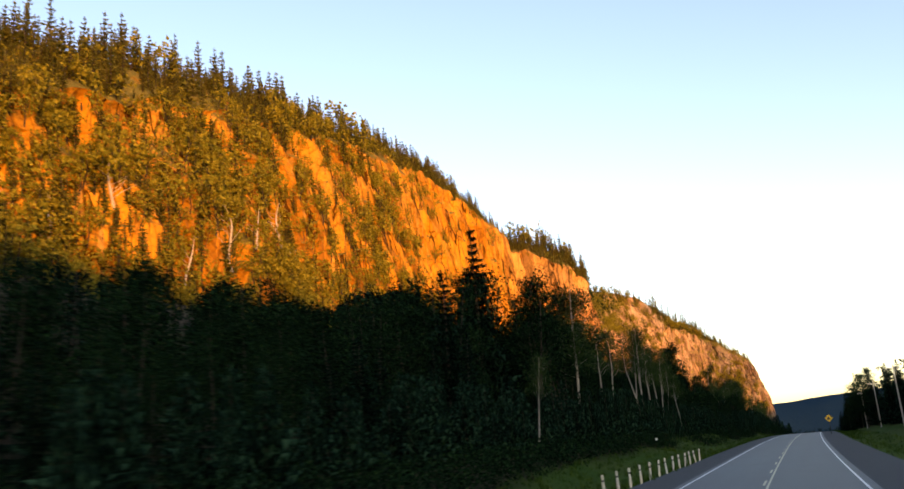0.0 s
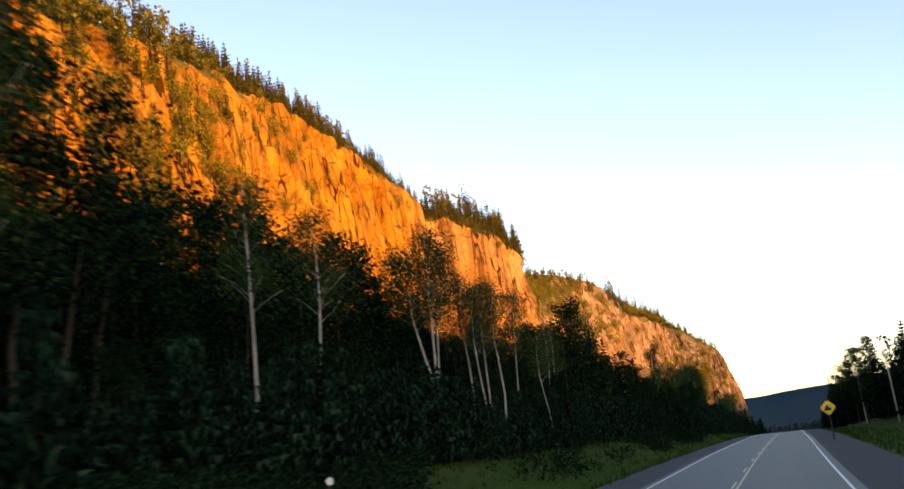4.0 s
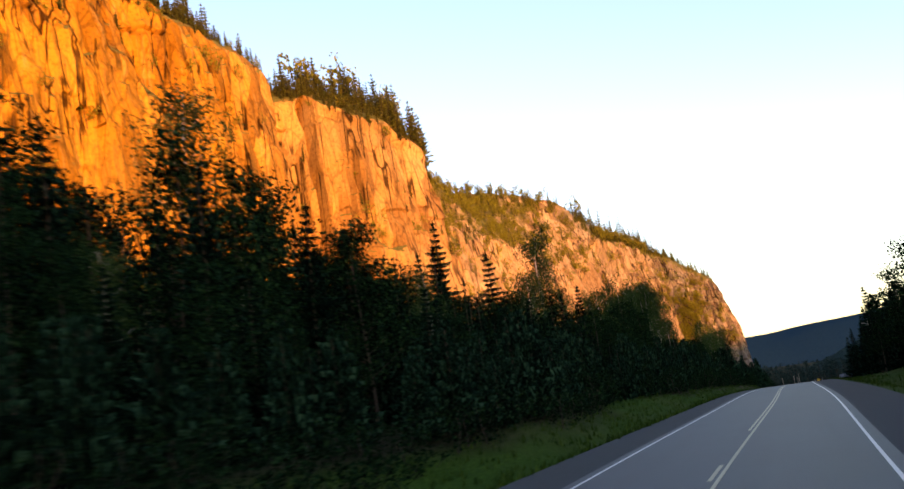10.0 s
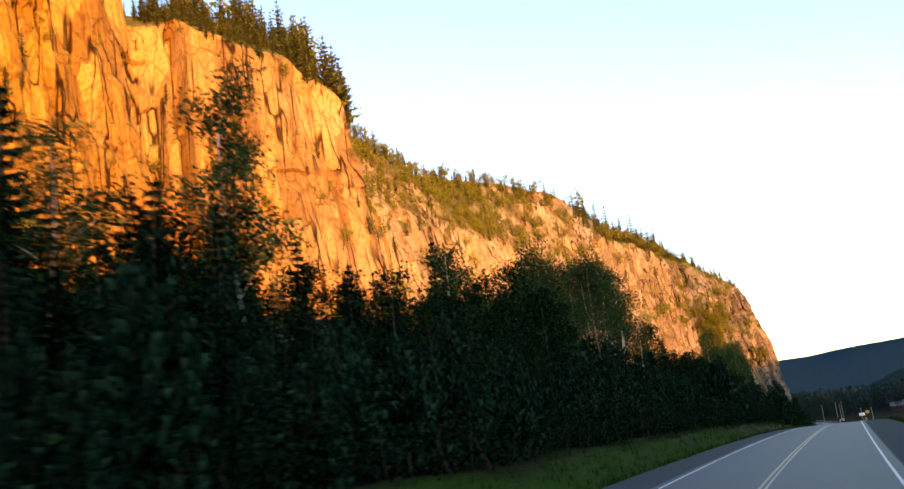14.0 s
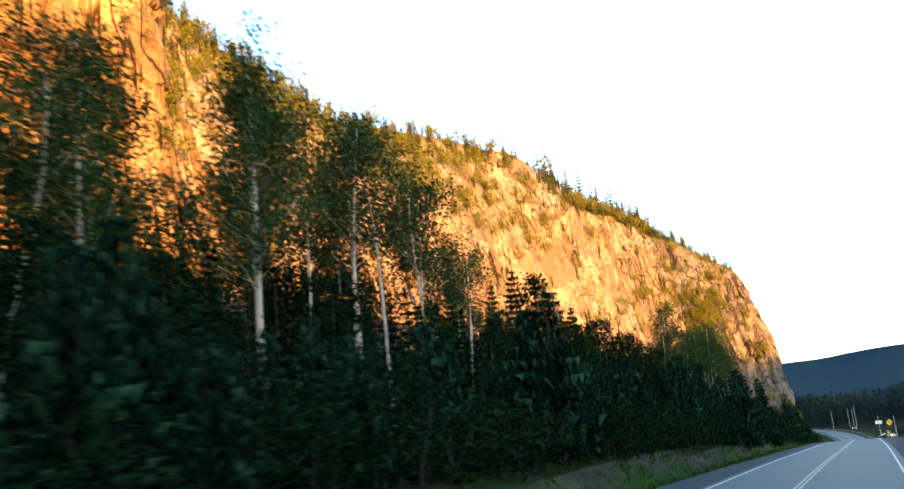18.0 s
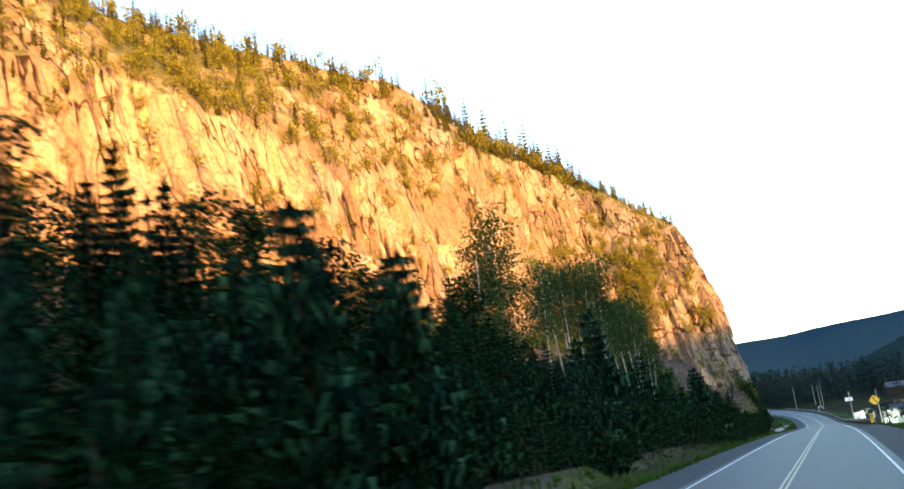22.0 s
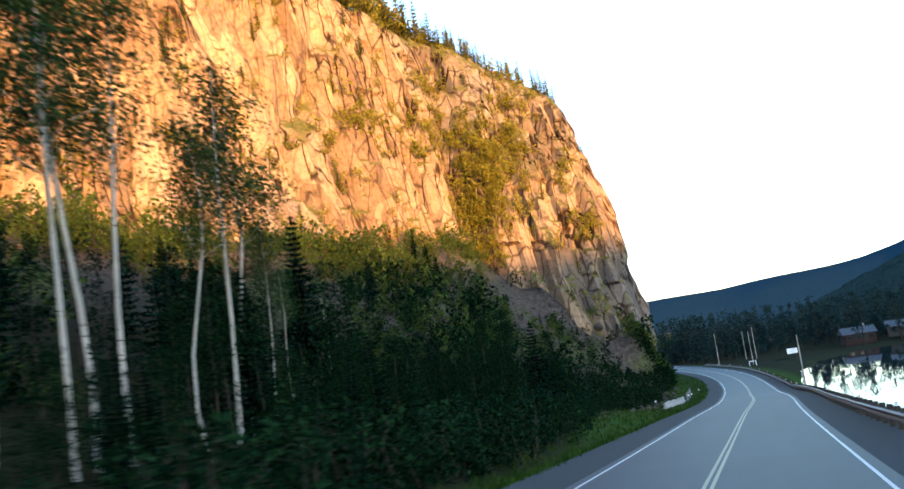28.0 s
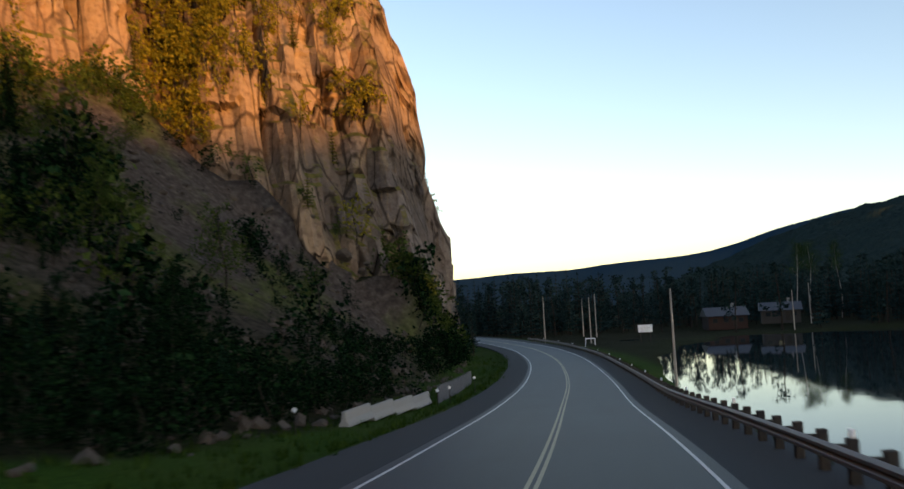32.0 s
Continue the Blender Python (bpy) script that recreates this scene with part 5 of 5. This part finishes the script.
def flat_shape(pts, y0, y1):
    """A thin plate in the x-z plane from an outline."""
    bm = bmesh.new()
    a = [bm.verts.new((x, y0, z)) for x, z in pts]
    b = [bm.verts.new((x, y1, z)) for x, z in pts]
    bm.faces.new(a)
    bm.faces.new(b[::-1])
    for i in range(len(pts)):
        j = (i + 1) % len(pts)
        bm.faces.new((a[j], a[i], b[i], b[j]))
    bmesh.ops.recalc_face_normals(bm, faces=bm.faces)
    return bm


def diamond(s):
    return [(0, -s), (s, 0), (0, s), (-s, 0)]


def rounded_diamond(s, r=0.1):
    return [(-r, -s + r), (r, -s + r), (s - r, -r), (s - r, r), (r, s - r), (-r, s - r), (-s + r, r), (-s + r, -r)]


def warning_sign(label, m, high, symbol):
    ob = thing("warning_sign", label, "road sign", m)
    part("post", box(bmesh.new(), -0.05, 0.05, 0.02, 0.12, -0.4, high + 0.5, 0.008), TIMBER, ob)
    s = 0.64
    plate = part("plate", flat_shape([(x, z + high) for x, z in rounded_diamond(s)], -0.012, 0.0), YELLOW_SIGN, ob, "yellow reflective diamond plate")
    rim = rounded_diamond(s - 0.03)
    inner = rounded_diamond(s - 0.06)
    bm = bmesh.new()
    va = [bm.verts.new((x, -0.016, z + high)) for x, z in rim]
    vb = [bm.verts.new((x, -0.016, z + high)) for x, z in inner]
    for i in range(8):
        bm.faces.new((va[i], va[(i + 1) % 8], vb[(i + 1) % 8], vb[i]))
    part("border", bm, BLACK_SHEET, plate, "thin black border")
    for pts in symbol:
        part("symbol", flat_shape([(x, z + high) for x, z in pts], -0.02, -0.013), BLACK_SHEET, plate, "black warning symbol")
    for dz in (-0.3, 0.3):
        part("bolt", rod(bmesh.new(), (0, -0.026, high + dz), (0, 0.01, high + dz), 0.015, sides=6), STEEL, plate)
    return ob


ROCKFALL = [[(-0.30, -0.22), (0.26, -0.22), (0.20, -0.05), (0.05, 0.06), (-0.02, 0.30), (-0.16, 0.12), (-0.24, 0.0)], [(0.12, 0.12), (0.2, 0.1), (0.2, 0.18), (0.13, 0.19)], [(0.2, 0.0), (0.27, -0.02), (0.28, 0.05), (0.21, 0.06)]]
CURVES = [[(0.07, -0.36), (0.17, -0.36), (0.17, -0.12), (0.02, 0.08), (-0.02, 0.2), (-0.12, 0.2), (-0.09, 0.04), (0.07, -0.16)], [(-0.20, 0.17), (0.06, 0.17), (-0.07, 0.38)]]
warning_sign("yellow diamond rockfall warning sign on a wooden post", beside(150.8, 5.1), 2.5, ROCKFALL)
warning_sign("yellow diamond curve warning sign on a wooden post by the guardrail", beside(509.0, 6.4), 2.75, CURVES)

# object marker at the guardrail's end
ob = thing("hazard_marker", "black and yellow striped hazard board on a post", "road sign", beside(513, 5.9))
part("post", box(bmesh.new(), -0.05, 0.05, 0.02, 0.12, -0.4, 1.35, 0.006), TIMBER, ob)
board = part("board", flat_shape([(-0.2, 0.3), (0.2, 0.3), (0.2, 1.35), (-0.2, 1.35)], -0.01, 0.0), YELLOW_SIGN, ob, "yellow board")
for k in range(5):
    z = 0.30 + k * 0.22
    part("stripe", flat_shape([(-0.2, z + 0.17), (0.2, z - 0.03 if k else z), (0.2, z + 0.08), (-0.2, min(z + 0.28, 1.35))], -0.015, -0.011), BLACK_SHEET, board, "black diagonal stripe")

# information board past the lake
ob = thing("information_board", "white information board on two wooden posts", "road sign", pose(8.8, 752, float(ground_z(8.8, 752)), 0, 0, 8))
for x in (-0.9, 0.9):
    part("post", box(bmesh.new(), x - 0.08, x + 0.08, 0.03, 0.19, -0.4, 3.25, 0.01), TIMBER, ob)
face = part("board", box(bmesh.new(), -1.3, 1.3, -0.03, 0.03, 1.85, 3.2, 0.01), WHITE_SIGN, ob, "white board")
GREY_INK = simple("grey_sign_print", (0.34, 0.35, 0.36), (0.42, 0.43, 0.44), 3.0, 0.5)
for k, w in enumerate((1.0, 0.75, 1.1, 0.6)):
    part("print_bar", flat_shape([(-w, 2.05 + k * 0.3), (w * 0.8, 2.05 + k * 0.3), (w * 0.8, 2.11 + k * 0.3), (-w, 2.11 + k * 0.3)], -0.036, -0.031), GREY_INK, face, "bar of grey print")

# small white field gate sign by the shore
ob = thing("low_gate", "low white wooden gate frame beside the road", "gate", beside(752, 14.0))
for x in (-0.9, 0.9):
    part("post", box(bmesh.new(), x - 0.07, x + 0.07, -0.07, 0.07, -0.3, 1.25, 0.01), WHITE_SIGN, ob)
part("rail", box(bmesh.new(), -1.0, 1.0, -0.05, 0.05, 1.1, 1.28, 0.01), WHITE_SIGN, ob)


def utility_pole(m, h, arm, r=0.13):
    ob = thing("utility_pole", "weathered grey wooden utility pole", "utility pole", m, "utility poles")
    part("pole", rod(bmesh.new(), (0, 0, -0.6), (0.0, 0, h), r, r * 0.65, 12), DEADWOOD, ob)
    if arm:
        bar = part("crossarm", box(bmesh.new(), -1.1, 1.1, -0.16, -0.06, h - 0.75, h - 0.62, 0.01), DEADWOOD, ob)
        for x in (-1.0, -0.45, 1.0):
            bm = bmesh.new()
            rod(bm, (x, -0.11, h - 0.62), (x, -0.11, h - 0.48), 0.03, 0.05, 8)
            rod(bm, (x, -0.11, h - 0.48), (x, -0.11, h - 0.42), 0.05, 0.02, 8)
            part("insulator", bm, WHITE_SIGN, bar, "pale porcelain insulator")
        for x in (-0.6, 0.6):
            part("brace", rod(bmesh.new(), (x, -0.09, h - 0.7), (0, -0.12, h - 1.3), 0.02, sides=6), STEEL, ob)
    return ob


for y in (160.0, 211.8, 264.0, 316.0, 368.0):
    utility_pole(pose(14.2, y, float(ground_z(14.2, y))), 10.2, True)
utility_pole(pose(8.1, 545, float(ground_z(8.1, 545))), 5.3, False, 0.09)
for x, y, h in ((7.3, 672, 8.8), (-9.8, 757, 9.0), (-1.2, 762, 9.0), (-0.2, 783, 9.5), (-3.2, 790, 8.5), (41.2, 783, 8.5), (48.8, 801, 9.5)):
    utility_pole(pose(x, y, float(ground_z(x, y))), h, False)

# wires between the eastern poles
for dx in (-1.0, 1.0):
    cu = bpy.data.curves.new("wire", 'CURVE')
    cu.dimensions, cu.bevel_depth = '3D', 0.012
    ys = [160.0, 211.8, 264.0, 316.0, 368.0]
    sp = cu.splines.new('POLY')
    pts = []
    for a, b in zip(ys[:-1], ys[1:]):
        for u in np.linspace(0, 1, 9)[:-1]:
            y = a + (b - a) * u
            z = (1 - u) * float(ground_z(14.2, a)) + u * float(ground_z(14.2, b)) + 9.8 - 2.6 * u * (1 - u)
            pts.append((14.2 + dx, y - 0.11, z))
    sp.points.add(len(pts) - 1)
    for p, c in zip(sp.points, pts):
        p.co = (*c, 1)
    cu.materials.append(BLACK_SHEET)
    tagged(new("power_line", cu), "thin dark power line strung between poles", "power line", "power lines")

# cream guide posts on the western verge
GUIDE_BAND = simple("dark_post_band", (0.02, 0.02, 0.02), (0.04, 0.04, 0.04), 3.0, 0.6)
GUIDE_PAINT = simple("weathered_cream_paint", (0.40, 0.36, 0.27), (0.62, 0.58, 0.47), 4.0, 0.7)
for k in range(13):
    m = beside(36 + k * 3.0, -6.35, 0, random.uniform(-6, 6)) @ pose(0, 0, 0, random.uniform(-4, 4), random.uniform(-5, 5))
    ob = thing("guide_post", "thin cream-painted wooden guide post in the grass", "guide post", m, "guide posts")
    bm = bmesh.new()
    rod(bm, (0, 0, -0.3), (0, 0, 0.88), 0.06, 0.055, 10)
    rod(bm, (0, 0, 0.88), (0, 0, 0.93), 0.055, 0.03, 10)
    part("post", bm, GUIDE_PAINT, ob)
    part("band", rod(bmesh.new(), (0, 0, 0.64), (0, 0, 0.72), 0.0605, 0.06, 10), GUIDE_BAND, ob, "dark reflector band")


def delineator(y, off, h, round_top):
    ob = thing("delineator_post", "thin post with a small white reflector", "delineator", beside(y, off), "delineators")
    part("post", rod(bmesh.new(), (0, 0, -0.3), (0, 0, h), 0.03, 0.03, 8), TIMBER, ob)
    if round_top:
        part("reflector", rod(bmesh.new(), (0, -0.045, h), (0, -0.03, h), 0.16, 0.16, 14), WHITE_SIGN, ob, "round white reflector")
    else:
        part("reflector", flat_shape([(x, z + h) for x, z in diamond(0.14)], -0.045, -0.03), WHITE_SIGN, ob, "white diamond reflector")


delineator(109, -15.6, 1.1, True)
for y, off in ((631.8, -11.9), (652, -8.8), (655.5, -8.5), (664, -7.6)):
    delineator(y, off, 1.15, False)

# concrete barrier and steel panels at the foot of the headland
for k in range(4):
    m = beside(639.5 + k * 3.9, -11.1 + 0.4 * k, 0.12, -5.9)
    ob = thing("concrete_barrier", "pale concrete barrier block along the grass verge", "barrier", m, "concrete barriers")
    bm = bmesh.new()
    prof = [(-0.3, 0.0), (0.3, 0.0), (0.3, 0.12), (0.14, 0.38), (0.1, 0.82), (-0.1, 0.82), (-0.14, 0.38), (-0.3, 0.12)]
    a = [bm.verts.new((x, -1.92, z)) for x, z in prof]
    b = [bm.verts.new((x, 1.92, z)) for x, z in prof]
    bm.faces.new(a)
    bm.faces.new(b[::-1])
    for i in range(8):
        j = (i + 1) % 8
        bm.faces.new((a[j], a[i], b[i], b[j]))
    bmesh.ops.recalc_face_normals(bm, faces=bm.faces)
    bmesh.ops.bevel(bm, geom=list(bm.edges), offset=0.02, segments=1, affect='EDGES')
    part("block", bm, CONCRETE, ob)
for k in range(9):
    ob = thing("steel_fence_panel", "blue-grey corrugated steel fence panel on posts", "fence panel", beside(657 + k * 2.5, -9.3), "steel fence panels")
    pts = [(0.05 * (1 if (i // 2) % 2 else -1), -1.22 + i * 0.098) for i in range(26)]
    v = [(x, y, z) for x, y in pts for z in (0.05, 1.25)]
    v += [(x - 0.012, y, z) for x, y in pts for z in (0.05, 1.25)]
    f = [(2 * i, 2 * i + 2, 2 * i + 3, 2 * i + 1) for i in range(25)] + [(52 + 2 * i, 53 + 2 * i, 55 + 2 * i, 54 + 2 * i) for i in range(25)]
    part("sheet", mesh_data("sheet", v, f, [FENCE_STEEL]), None, ob)
    for y in (-1.2, 0.0):
        part("post", box(bmesh.new(), -0.14, -0.05, y - 0.05, y + 0.05, -0.3, 1.32, 0.005), FENCE_STEEL, ob)


# guardrail along the lake: square timber posts, folded steel beam
def guardrail(y0, y1, off):
    ob = tagged(new("guardrail"), "weathered steel beam guardrail on square timber posts above the lake", "guardrail")
    post_me = bm_mesh("post", box(bmesh.new(), -0.1, 0.1, -0.1, 0.1, -1.0, 0.84, 0.012), TIMBER)
    cap_me = bm_mesh("spacer", box(bmesh.new(), -0.30, -0.1, -0.09, 0.09, 0.42, 0.74, 0.01), TIMBER)
    prof = [(0.0, 0.42), (-0.08, 0.47), (-0.08, 0.53), (0.0, 0.58), (-0.08, 0.63), (-0.08, 0.69), (0.0, 0.74)]
    ys = np.arange(y0, y1, 2.0)
    base = []
    for y in ys:
        g = float(ROAD_X(y + 1) - ROAD_X(y - 1)) / 2
        n = Vector((1, -g, 0)).normalized()
        p = Vector((float(ROAD_X(y)), y, float(ROAD_Z(y)) - 0.06)) + n * (off + (0.5 if y < y0 + 1 else 0))
        base.append((p, n, math.atan(g)))
    for p, n, a in base:
        post = new("post", post_me)
        post.parent = ob
        post.matrix_basis = Matrix.Translation(p) @ pose(0, 0, 0, random.uniform(-1, 1), random.uniform(-1.5, 1.5), -math.degrees(a))
        sp = new("spacer", cap_me)
        sp.parent = ob
        sp.matrix_basis = Matrix.Translation(p) @ pose(0, 0, 0, 0, 0, -math.degrees(a))
    for k in range(0, len(base) - 2, 2):
        bm = bmesh.new()
        rows = []
        for p, n, a in base[k:k + 3]:
            front = [bm.verts.new(p - n * 0.31 + n * x + Vector((0, 0, z))) for x, z in prof]
            back = [bm.verts.new(p - n * 0.296 + n * x + Vector((0, 0, z))) for x, z in prof]
            rows.append((front, back))
        for (fa, ba), (fb, bb) in zip(rows[:-1], rows[1:]):
            for i in range(6):
                bm.faces.new((fa[i], fb[i], fb[i + 1], fa[i + 1]))
                bm.faces.new((ba[i + 1], bb[i + 1], bb[i], ba[i]))
            bm.faces.new((fa[6], fb[6], bb[6], ba[6]))
            bm.faces.new((ba[0], bb[0], fb[0], fa[0]))
        part("beam", bm, RAIL_STEEL, ob)
        if k % 6 == 0:
            p, n, a = base[k]
            r = part("reflector", box(bmesh.new(), -0.05, 0.05, -0.05, 0.05, 0.0, 0.16, 0.01), WHITE_SIGN, ob, "small white reflector block")
            r.matrix_basis = Matrix.Translation(p + Vector((0, 0, 0.84)))


RAIL_STEEL = simple("weathered_rail_steel", (0.10, 0.09, 0.085), (0.22, 0.20, 0.19), 2.0, 0.6, 0.6, 0.15, 0.005)
guardrail(515.0, 768.0, 5.75)


# ---- houses on the far shore ----
ROOF_METAL = simple("grey_metal_roof", (0.045, 0.05, 0.06), (0.075, 0.08, 0.09), 1.0, 0.5, 0.3, 0.2, 0.02)
RED_WALL = simple("red_brown_siding", (0.022, 0.010, 0.008), (0.036, 0.017, 0.013), 1.5, 0.8, 0, 0.3, 0.02, (1, 1, 4))
PALE_WALL = simple("pale_siding", (0.028, 0.026, 0.024), (0.048, 0.045, 0.042), 1.5, 0.8, 0, 0.3, 0.02, (1, 1, 4))
GLASS, gnt, gb = material("window_glass", 0.05, 0.0, 0.5)
gb.inputs["Base Color"].default_value = (0.02, 0.025, 0.03, 1)


def house(label, m, w, d, h, wall_mat):
    ob = thing("house", label, "house", m)
    wall = part("wall", box(bmesh.new(), -w / 2, w / 2, -d / 2, d / 2, -0.6, h, 0.02), wall_mat, ob)
    bm = bmesh.new()
    e = 0.5
    a = [bm.verts.new(p) for p in ((-w / 2 - e, -d / 2 - e, h - 0.1), (w / 2 + e, -d / 2 - e, h - 0.1), (w / 2 + e, 0, h + d * 0.3), (-w / 2 - e, 0, h + d * 0.3), (-w / 2 - e, d / 2 + e, h - 0.1), (w / 2 + e, d / 2 + e, h - 0.1))]
    bm.faces.new((a[0], a[1], a[2], a[3]))
    bm.faces.new((a[3], a[2], a[5], a[4]))
    bm.faces.new((a[0], a[3], a[4]))
    bm.faces.new((a[1], a[5], a[2]))
    bm.faces.new((a[0], a[4], a[5], a[1]))
    bmesh.ops.recalc_face_normals(bm, faces=bm.faces)
    roof = part("roof", bm, ROOF_METAL, ob, "grey metal gable roof")
    part("chimney", box(bmesh.new(), w * 0.2, w * 0.2 + 0.6, 0.3, 0.9, h + d * 0.1, h + d * 0.3 + 0.9, 0.02), CONCRETE, roof)
    for x in (-w * 0.33, -w * 0.05, w * 0.33):
        fr = part("window", box(bmesh.new(), x - 0.6, x + 0.6, -d / 2 - 0.05, -d / 2 + 0.02, 1.0, 2.1, 0.01), TIMBER, ob, "dark framed window")
        part("pane", box(bmesh.new(), x - 0.5, x + 0.5, -d / 2 - 0.06, -d / 2 - 0.045, 1.1, 2.0), GLASS, fr)
    part("door", box(bmesh.new(), w * 0.12, w * 0.12 + 0.95, -d / 2 - 0.05, -d / 2 + 0.02, 0.0, 2.05, 0.01), TIMBER, ob)
    return ob


house("red-brown lakeside house with a grey metal roof", pose(29.7, 802, float(ground_z(29.7, 802)) + 0.6, 0, 0, 6), 9.0, 6.5, 2.7, RED_WALL)
house("pale lakeside cottage with a low grey roof", pose(42.5, 803, float(ground_z(42.5, 803)) + 1.2, 0, 0, -8), 8.5, 6.0, 2.5, PALE_WALL)
rng = np.random.RandomState(19)
for x, y in ((56, 829), (62.5, 827), (49, 815)):
    plant(BIRCHES, x, y, 20.0, 18.0, rng, 1.0)


# ---- boulders on the talus and along the verge ----
def boulder_mesh(seed):
    bm = bmesh.new()
    bmesh.ops.create_icosphere(bm, subdivisions=2, radius=0.5)
    for v in bm.verts:
        v.co *= 1 + 0.45 * noise.noise(v.co * 2.2 + Vector((seed * 7.1, 0, 0)))
        v.co.z *= 0.7
    return bm_mesh("boulder", bm, TALUS_ROCK)


BOULDERS = [boulder_mesh(k) for k in range(5)]
for k in range(120):
    if k < 55:
        y = rng.uniform(632, 690)
        x = float(ROAD_X(y)) - rng.uniform(12, 24)
        s = rng.uniform(0.4, 1.3)
    else:
        y = rng.uniform(625, 712)
        fx = np.interp(y, FOOT_Y, FOOT_X)
        x = float(ROAD_X(y)) - 18 + (fx - float(ROAD_X(y)) + 18) * rng.uniform(0, 0.95)
        s = rng.uniform(0.5, 1.8)
    ob = new("boulder", BOULDERS[k % 5])
    ob.matrix_basis = Matrix.LocRotScale((x, y, float(ground_z(x, y)) + 0.1 * s), Euler((rng.uniform(0, 6), rng.uniform(0, 6), rng.uniform(0, 6))), (s, s * rng.uniform(0.7, 1.3), s))
    tagged(ob, "angular grey-brown boulder fallen from the cliff", "boulder", "boulders")


# loose stones, too many to count
def stones():
    r = np.random.RandomState(29)
    unit = np.array([(1, 0, 0), (-1, 0, 0), (0, 1, 0), (0, -1, 0), (0, 0, 1), (0, 0, -1), (0.6, 0.6, 0.6), (-0.6, 0.6, 0.55), (0.6, -0.6, 0.55), (-0.6, -0.6, 0.6)], float)
    faces = np.array([(0, 2, 6), (2, 4, 6), (4, 0, 6), (2, 1, 7), (1, 4, 7), (4, 2, 7), (3, 0, 8), (0, 4, 8), (4, 3, 8), (1, 3, 9), (3, 4, 9), (4, 1, 9), (0, 5, 2), (2, 5, 1), (1, 5, 3), (3, 5, 0)])
    V, Fc, n = [], [], 0
    for k in range(2200):
        y = r.uniform(590, 722)
        fx, x0 = np.interp(y, FOOT_Y, FOOT_X), float(ROAD_X(y)) - 12
        x = x0 + (fx - x0) * r.uniform(0, 1)
        s = 0.12 + 0.5 * r.uniform()**3
        a = r.uniform(0, 6.28)
        v = unit * r.uniform(0.6, 1.25, (10, 1)) * s * r.uniform(0.6, 1.3, (1, 3))
        v = np.stack([v[:, 0] * math.cos(a) - v[:, 1] * math.sin(a) + x, v[:, 0] * math.sin(a) + v[:, 1] * math.cos(a) + y, v[:, 2] + float(ground_z(x, y)) + 0.1 * s], -1)
        V.append(v)
        Fc.append(faces + n)
        n += 10
    tagged(new("talus_stones", mesh_data("talus_stones", np.concatenate(V), np.concatenate(Fc), [TALUS_ROCK])), "loose grey-brown stones strewn over the talus", "stones", kind="stuff")


stones()


# ---- grass on the verges ----
def grass_stuff():
    r = np.random.RandomState(23)
    tri = []
    n = 0
    while n < 9000:
        y = r.uniform(15, 730)
        left = r.uniform() < 0.72
        edge = np.interp(y, [0, 50, 70, 110, 200, 215, 228, 242, 252, 270, 357, 400, 476, 555, 590, 605, 646, 722], [18, 17.5, 19, 20, 19, 17, 12.5, 12.5, 15, 15, 10, 8.5, 8, 8.5, 12.5, 14, 12, 15])
        edge = min(edge, float(weed_edge(y))) if y < 598 else edge
        off = -r.uniform(6.1, edge + 0.8) if left else r.uniform(6.5, 12)
        if not left and y > 515:
            off = r.uniform(6.2, 8.0)
        x = float(ROAD_X(y)) + off
        z = float(ground_z(x, y))
        if z < LAKE_Z + 0.1:
            n += 1
            continue
        h = r.uniform(0.18, 0.5)
        for b in range(5):
            a, w, lean = r.uniform(0, 6.28), 0.025 + 0.03 * r.uniform(), r.uniform(0.1, 0.6) * h
            ox, oy = r.uniform(-0.25, 0.25, 2)
            c, s = math.cos(a), math.sin(a)
            tri.append(((x + ox - s * w, y + oy + c * w, z - 0.03), (x + ox + s * w, y + oy - c * w, z - 0.03), (x + ox + c * lean, y + oy + s * lean, z + h * r.uniform(0.6, 1.1))))
        n += 1
    t = np.array(tri)
    return tagged(new("grass", tri_mesh("grass", t, GRASS)), "tufts of green roadside grass", "grass", kind="stuff")


GRASS = leaf_material("grass_blades", (0.011, 0.029, 0.005), (0.045, 0.080, 0.015), 0.2)
grass_stuff()
